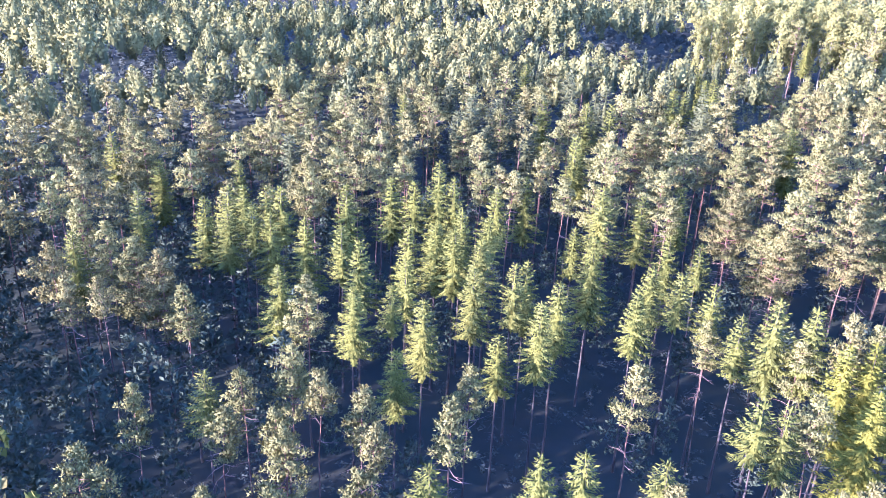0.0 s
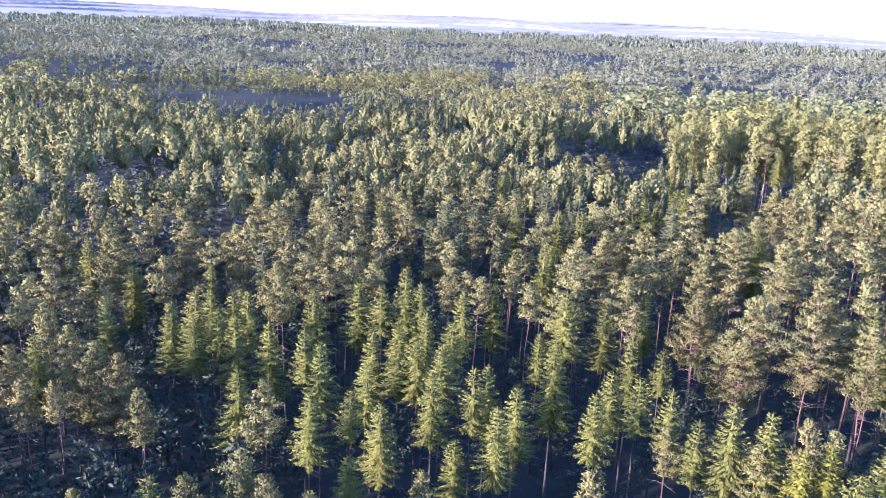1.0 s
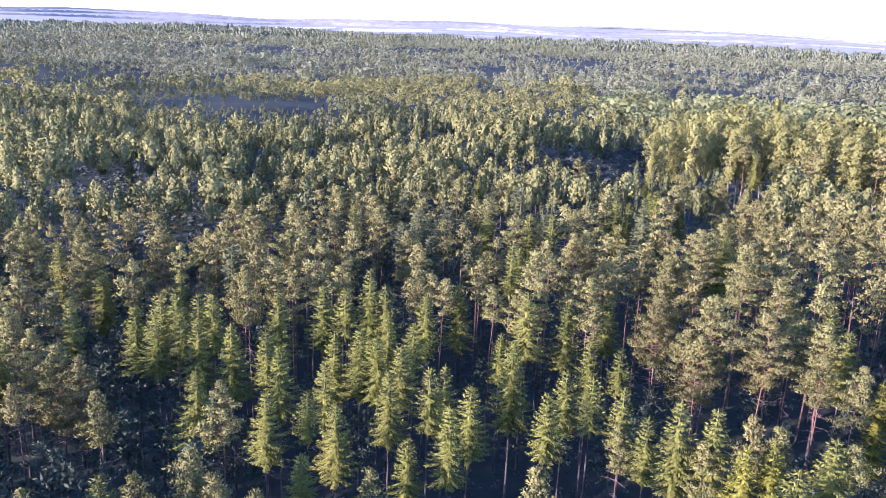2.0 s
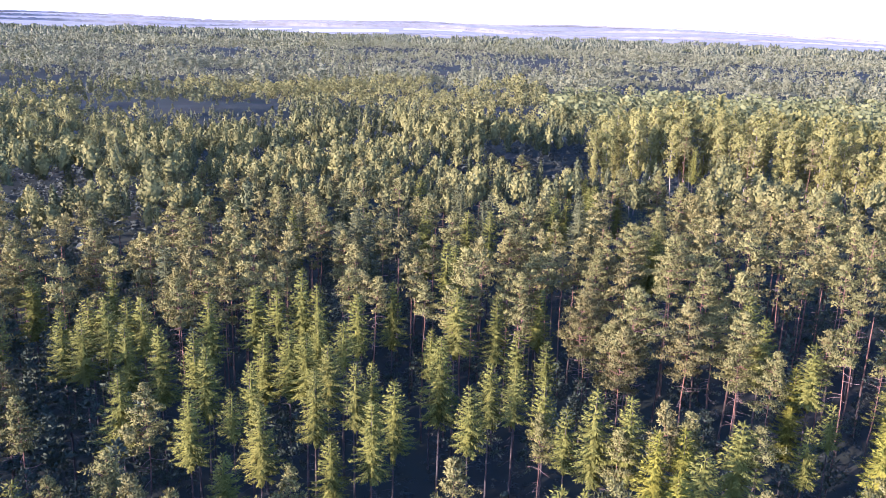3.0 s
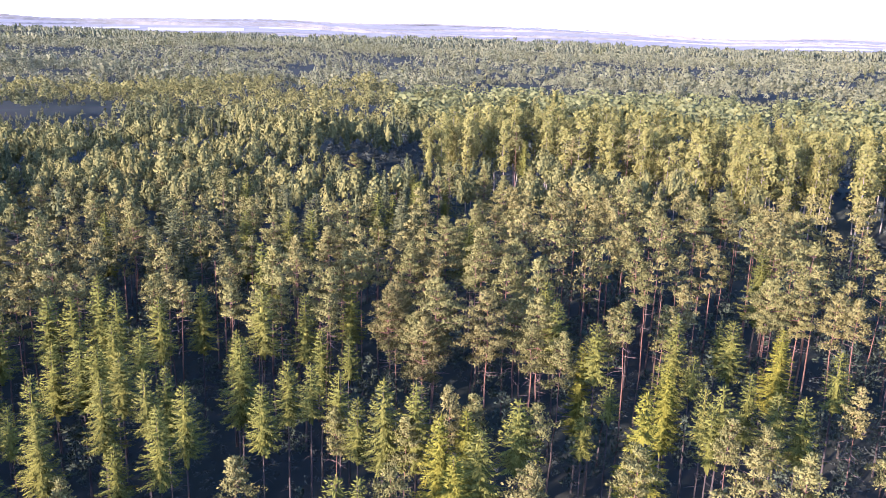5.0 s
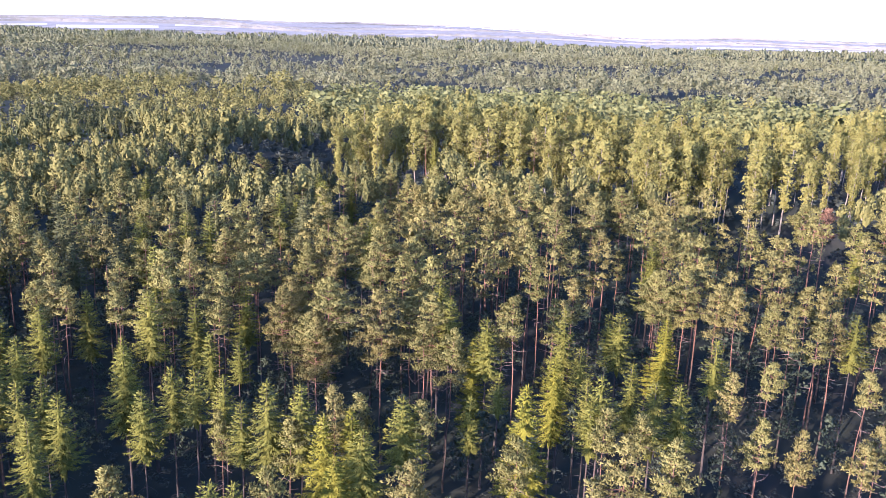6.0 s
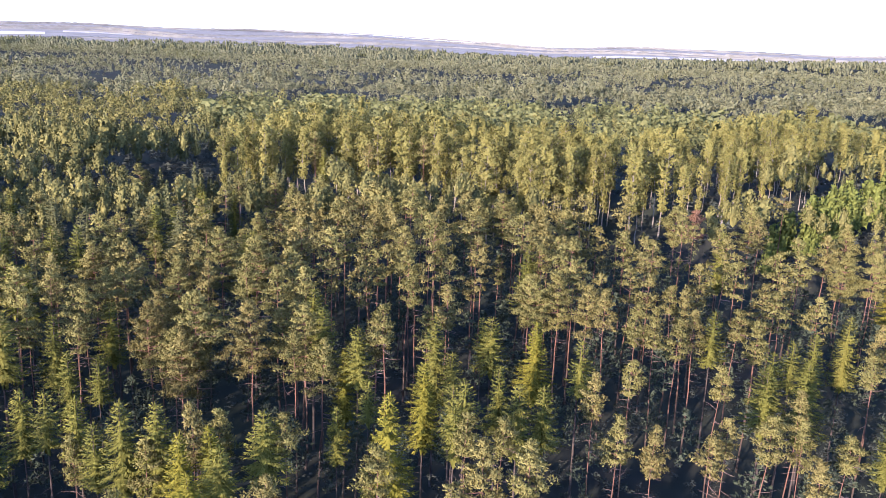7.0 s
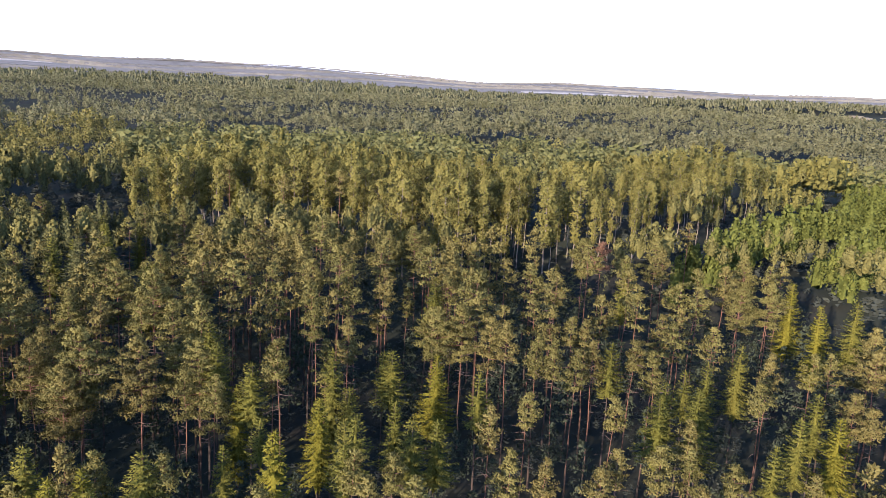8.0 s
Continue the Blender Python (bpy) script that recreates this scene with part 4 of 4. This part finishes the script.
def mixed(ring, spacing, lobes, sprays, tag, near_gap=0.0):
    """The mixed forest in a ring: pines, spruces and broadleaf trees, by stands."""
    x, y = scatter(spacing, ring)
    ok = ~inside(x, y, PLANTATION) & ~inside(x, y, STUBBLE_FIELD) & (lumpy(x, y, 13.0, 0.4) > 0.22)
    strip = inside(x, y, BELT_FRONT)
    low = in_gap(x, y) | strip | (lumpy(x, y, 31.0, 6.0) < np.where(np.hypot(x, y) > 364, 0.33, 0.25)) | ((np.hypot(x - 17, y + 4) > 380) & (lumpy(x, y, 46.0, 3.3) < 0.26))
    ok &= ~strip | (rng.random(len(x)) < 0.8)
    ok &= ~low | (rng.random(len(x)) < 0.9)
    x, y, low = x[ok], y[ok], low[ok]
    if near_gap:
        grid = np.array(taken)
        ok = np.array([np.min((grid[:, 0] - a) ** 2 + (grid[:, 1] - b) ** 2) > near_gap ** 2 for a, b in zip(x, y)])
        x, y, low = x[ok], y[ok], low[ok]
    ok = ~inside(x, y, BIRCH_BELT) & ~front(x, y)
    x, y, low = x[ok], y[ok], low[ok]
    d = np.hypot(x - 17, y + 4)
    side = (x - 84) * 0.8 + (y - 224) * 0.6
    leafy = ((side > 0) & (x > 0.22 * y) & (lumpy(x, y, 60.0, 1.0) > 0.36)) | ((d > 700) & (lumpy(x, y, 120.0, 5.0) > 0.5))
    leafy &= rng.random(len(x)) < 0.85
    ok = ~leafy | (d < 172) | (d > 630) | (rng.random(len(x)) < 0.62)
    x, y, low, d, side, leafy = (v[ok] for v in (x, y, low, d, side, leafy))
    spruce = ~leafy & (lumpy(x, y, 42.0, 2.0) + rng.normal(0, 0.12, len(x)) + np.where((x < -15) & (y > 140), 0.1, 0) - np.where((x > 88) & (d < 260), 0.3, 0) > 0.66)
    pine = ~leafy & ~spruce
    top = np.where(d < 330, canopy(x, y) - rise(x, y) - 0.6, 21.5) + rng.normal(0, np.where(d < 330, 1.7, 2.9), len(x)) + np.where(d > 200, 8.0 * (lumpy(x, y, 15.0, 1.7) - 0.5) + 7.0 * (lumpy(x, y, 47.0, 0.3) - 0.5), 0) + np.where(side > 35, -3.5, 0)
    top = np.where(low, top * np.where(d < 400, 0.34, 0.42), top)
    spread = rng.uniform(0.8, 1.2, len(x)) * np.where(leafy & (d > 172) & (d < 630), 1.3, 1.0) * (1.0 if spacing < 6 else 1.25)
    # haze by leaf colour: part for farther broadleaf, full for far pines and broadleaf
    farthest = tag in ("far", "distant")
    broad = HAZED_GREEN if farthest else MID_GREEN if tag == "farther" else BIRCH_GREEN
    for m, kind, mat in ((pine, "pine", HAZED_GREEN if farthest else PINE_GREEN if tag == "middle" else FAR_PINE), (spruce, "spruce", DARK_SPRUCE), (leafy, "broadleaf", broad)):
        if m.sum() == 0:
            continue
        if 0 < lobes < 1:
            forms = [GROW[kind](200 + k, lobes) for k in range(9)]
        elif tag != "distant":
            forms = [scaly(100 + 13 * k, kind, *sprays) for k in range(14)]
        else:
            forms = [thicket(100 + k) for k in range(9)]
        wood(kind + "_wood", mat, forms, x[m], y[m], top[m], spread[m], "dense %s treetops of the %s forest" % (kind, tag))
    if tag == "middle":
        for m, mat, name in ((pine, PINE_BARK, "pine_trunks"), (leafy, BIRCH_BARK, "birch_trunks")):
            if m.any():
                wood(name, mat, [quad_trunk(0.16, 0.0, 15.0)], x[m], y[m], top[m], np.ones(m.sum()), "bare upright trunks under the treetops", "trunks")


mixed(Ring(40, 172), 5.2, 0.28, 0, "middle", 4.4)
mixed(Ring(172, 260, -34, 64), 5.4, 1, (10, 13), "deeper", 4.0)
mixed(Ring(260, 364, -33, 63), 5.7, 1, (8, 10), "deeper")
mixed(Ring(364, 630, -32, 62), 6.4, 1, (6, 8), "farther")
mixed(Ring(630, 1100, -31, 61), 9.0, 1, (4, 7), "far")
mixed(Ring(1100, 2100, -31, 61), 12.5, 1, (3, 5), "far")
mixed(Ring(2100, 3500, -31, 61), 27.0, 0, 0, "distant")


class Round:
    """The forest beside and behind the path."""
    bounds = (-130, 130, -100, 84)

    def __call__(self, x, y):
        return (np.hypot(x, y) < 130) & ~Ring(0, 500)(x, y)


bx, by = scatter(4.8, Round())
hid = rng.random(len(bx)) < 0.5
for m, kind, mat in ((hid, "pine", PINE_GREEN), (~hid, "spruce", SPRUCE_GREEN)):
    wood(kind + "_wood", mat, [scaly(300 + k, kind, 6, 8) for k in range(4)], bx[m], by[m], rng.normal(21, 1.7, m.sum()), np.ones(m.sum()), "dense %s treetops beside the path" % kind)
nx, ny = scatter(4.0, Ring(0, 42.0, -42, 74))
ok = (nx > -8) | (ny < 20)
nx, ny = nx[ok], ny[ok]
wood("pine_wood", PINE_GREEN, [GROW["pine"](330 + k, 0.4) for k in range(5)], nx, ny, rng.normal(21, 1.7, len(nx)), np.ones(len(nx)), "dense pine treetops under the path")

# undergrowth between the trunks, its leaf colour dimmed to stand for shade
for ring, step, forms in ((Ring(25, 190, -46, 72), 4.4, [birch_parts(360 + k, 3.2, 13.0, 0.03, 0.8)[0] for k in range(7)]), (Ring(190, 430, -34, 64), 6.4, [scaly(360 + k, "young", 4, 6) for k in range(7)])):
    ux, uy = scatter(step, ring)
    ok = ~inside(ux, uy, BELT_FRONT)
    ux, uy = ux[ok], uy[ok]
    wood("undergrowth", UNDER_SHADE, forms, ux, uy, rng.uniform(1.6, 4.2, len(ux)), rng.uniform(2.0, 3.4, len(ux)), "leafy undergrowth between the trunks with shade in its leaf colour", "undergrowth")
# lower trees below the canopy, darkened by colour for its shade, denser at one side of the stand
lx, ly = scatter(4.6, Ring(30, 172, -46, 66))
dense, deep = lx < -13, np.hypot(lx - 17, ly + 4) > 82
ok = (dense | (rng.random(len(lx)) < np.where(deep, 0.55, 0.33))) & ~inside(lx, ly, BELT_FRONT) & np.array([free(a, b, 2.5) for a, b in zip(lx, ly)])
lx, ly, dense, deep = lx[ok], ly[ok], dense[ok], deep[ok]
wood("low_trees", LOW_SHADE, [pine_parts(370 + k, 2.4, 9.0, 0.08)[0] for k in range(5)], lx, ly, np.where(dense, rng.uniform(13.0, 17.5, len(lx)), rng.uniform(8.0, 13.0, len(lx)) + np.where(deep, 3.0, 0.0)), rng.uniform(0.9, 1.3, len(lx)), "lower trees below the canopy with shade in their leaf colour")
# shrubs in the open strip before the belt of birches
gx, gy = scatter(3.4, Ring(90, 260))
ok = inside(gx, gy, BELT_FRONT)
gx, gy = gx[ok], gy[ok]
wood("shrubs", MID_GREEN, [birch_parts(380 + k, 3.0, 15.0, 0.14, 0.8)[0] for k in range(5)], gx, gy, rng.uniform(3.0, 7.0, len(gx)), rng.uniform(1.0, 1.6, len(gx)), "low green shrubs in an open strip", "shrubs")

# young plantation: bands of three rows with open lanes between
pr, pc = np.meshgrid(np.concatenate([np.arange(k, k + 6, 5.0) for k in range(0, 300, 24)]), np.arange(0, 320, 4.0), indexing="ij")
along, across = np.array((0.96, 0.28)), np.array((-0.28, 0.96))
qx = 150 + pc * along[0] + pr * across[0] + rng.normal(0, 0.9, pr.shape)
qy = 30 + pc * along[1] + pr * across[1] + rng.normal(0, 0.9, pr.shape)
ok = inside(qx, qy, PLANTATION) & (np.hypot(qx - 17, qy + 4) < 420)
qx, qy = qx[ok], qy[ok]
wood("young_trees", YOUNG_GREEN, [scaly(400 + k, "young", 14, 13) for k in range(6)], qx, qy, rng.normal(12.0, 1.4, len(qx)), rng.uniform(0.8, 1.15, len(qx)), "young bright green trees planted in rows")


# ---------------------------------------------------------------- fields far off
def field(name, corners, mat, label, lift=0.6):
    """A field: a patch of the land between four corners, in strips that follow the slope."""
    n = 10
    s, t = np.meshgrid(np.linspace(0, 1, n), np.linspace(0, 1, n), indexing="ij")
    c = np.array(corners, float)
    p = ((1 - s) * (1 - t))[..., None] * c[0] + (s * (1 - t))[..., None] * c[1] + (s * t)[..., None] * c[2] + ((1 - s) * t)[..., None] * c[3]
    verts = np.concatenate([p, (rise(p[..., 0], p[..., 1]) + lift)[..., None]], -1).reshape(-1, 3)
    i, j = np.meshgrid(np.arange(n - 1), np.arange(n - 1), indexing="ij")
    faces = np.stack([i * n + j, (i + 1) * n + j, (i + 1) * n + j + 1, i * n + j + 1], -1).reshape(-1, 4)
    return tagged(new(name, mesh_of(name, verts, faces, mat)), label, "field", "", "structure")


field("stubble_field", [(1540, 900), (1760, 840), (2180, 1190), (1960, 1310)], STUBBLE, "straw-yellow stubble field beyond the woods")


def far_field(turn, near, wide, deep):
    """A pale field on the slope of the far hills, at a bearing in degrees."""
    a0, a1 = radians(turn - wide / 2), radians(turn + wide / 2)
    spot = lambda a, d: (d * math.sin(a), d * math.cos(a))
    return field("pale_field", [spot(a0, near), spot(a1, near * 1.01), spot(a1, near + deep), spot(a0, near + deep)], PALE_FIELD, "pale sunlit field on the far hills", 1.0)


for turn, near, wide, deep in ((-16, 3700, 7, 160), (-9, 3850, 5, 120), (-3, 3720, 6, 170), (3, 3900, 4, 120), (38, 3700, 5, 170), (44, 3720, 6, 200), (49, 3850, 4, 120), (55, 3750, 5, 140)):
    far_field(turn, near, wide, deep)


# ---------------------------------------------------------------- wooded ridges on the horizon
def ridge_woods(distance, seed, tall):
    """A belt of far woods: a long ragged bank of treetops, two rows deep, that follows the land."""
    g = np.random.default_rng(seed)
    n = 700
    a = np.radians(np.linspace(-34, 64, n))
    wob = distance + 60 * np.sin(a * 9 + seed) + 30 * np.sin(a * 31)
    tops = tall * (0.55 + 0.45 * g.random(n)) * (0.6 + 0.4 * np.sin(a * 13 + seed) ** 2)
    rows = []
    for back, high in ((0, 0.0), (6, 1.0), (40, 0.85), (70, 0.0)):
        d = wob + back
        x, y = d * np.sin(a), d * np.cos(a)
        rows.append(np.stack([x, y, rise(x, y) - 1 + tops * high], -1))
    p = np.stack(rows)
    quads = np.stack([p[:-1, :-1], p[:-1, 1:], p[1:, 1:], p[1:, :-1]], 2).reshape(-1, 4, 3)
    verts = quads.reshape(-1, 3)
    return tagged(new("ridge_woods", mesh_of("ridge_woods", verts, np.arange(len(verts)).reshape(-1, 4), RIDGE_HAZE)), "wooded ridge along the horizon with haze painted into its colour", "woods", "", "stuff")


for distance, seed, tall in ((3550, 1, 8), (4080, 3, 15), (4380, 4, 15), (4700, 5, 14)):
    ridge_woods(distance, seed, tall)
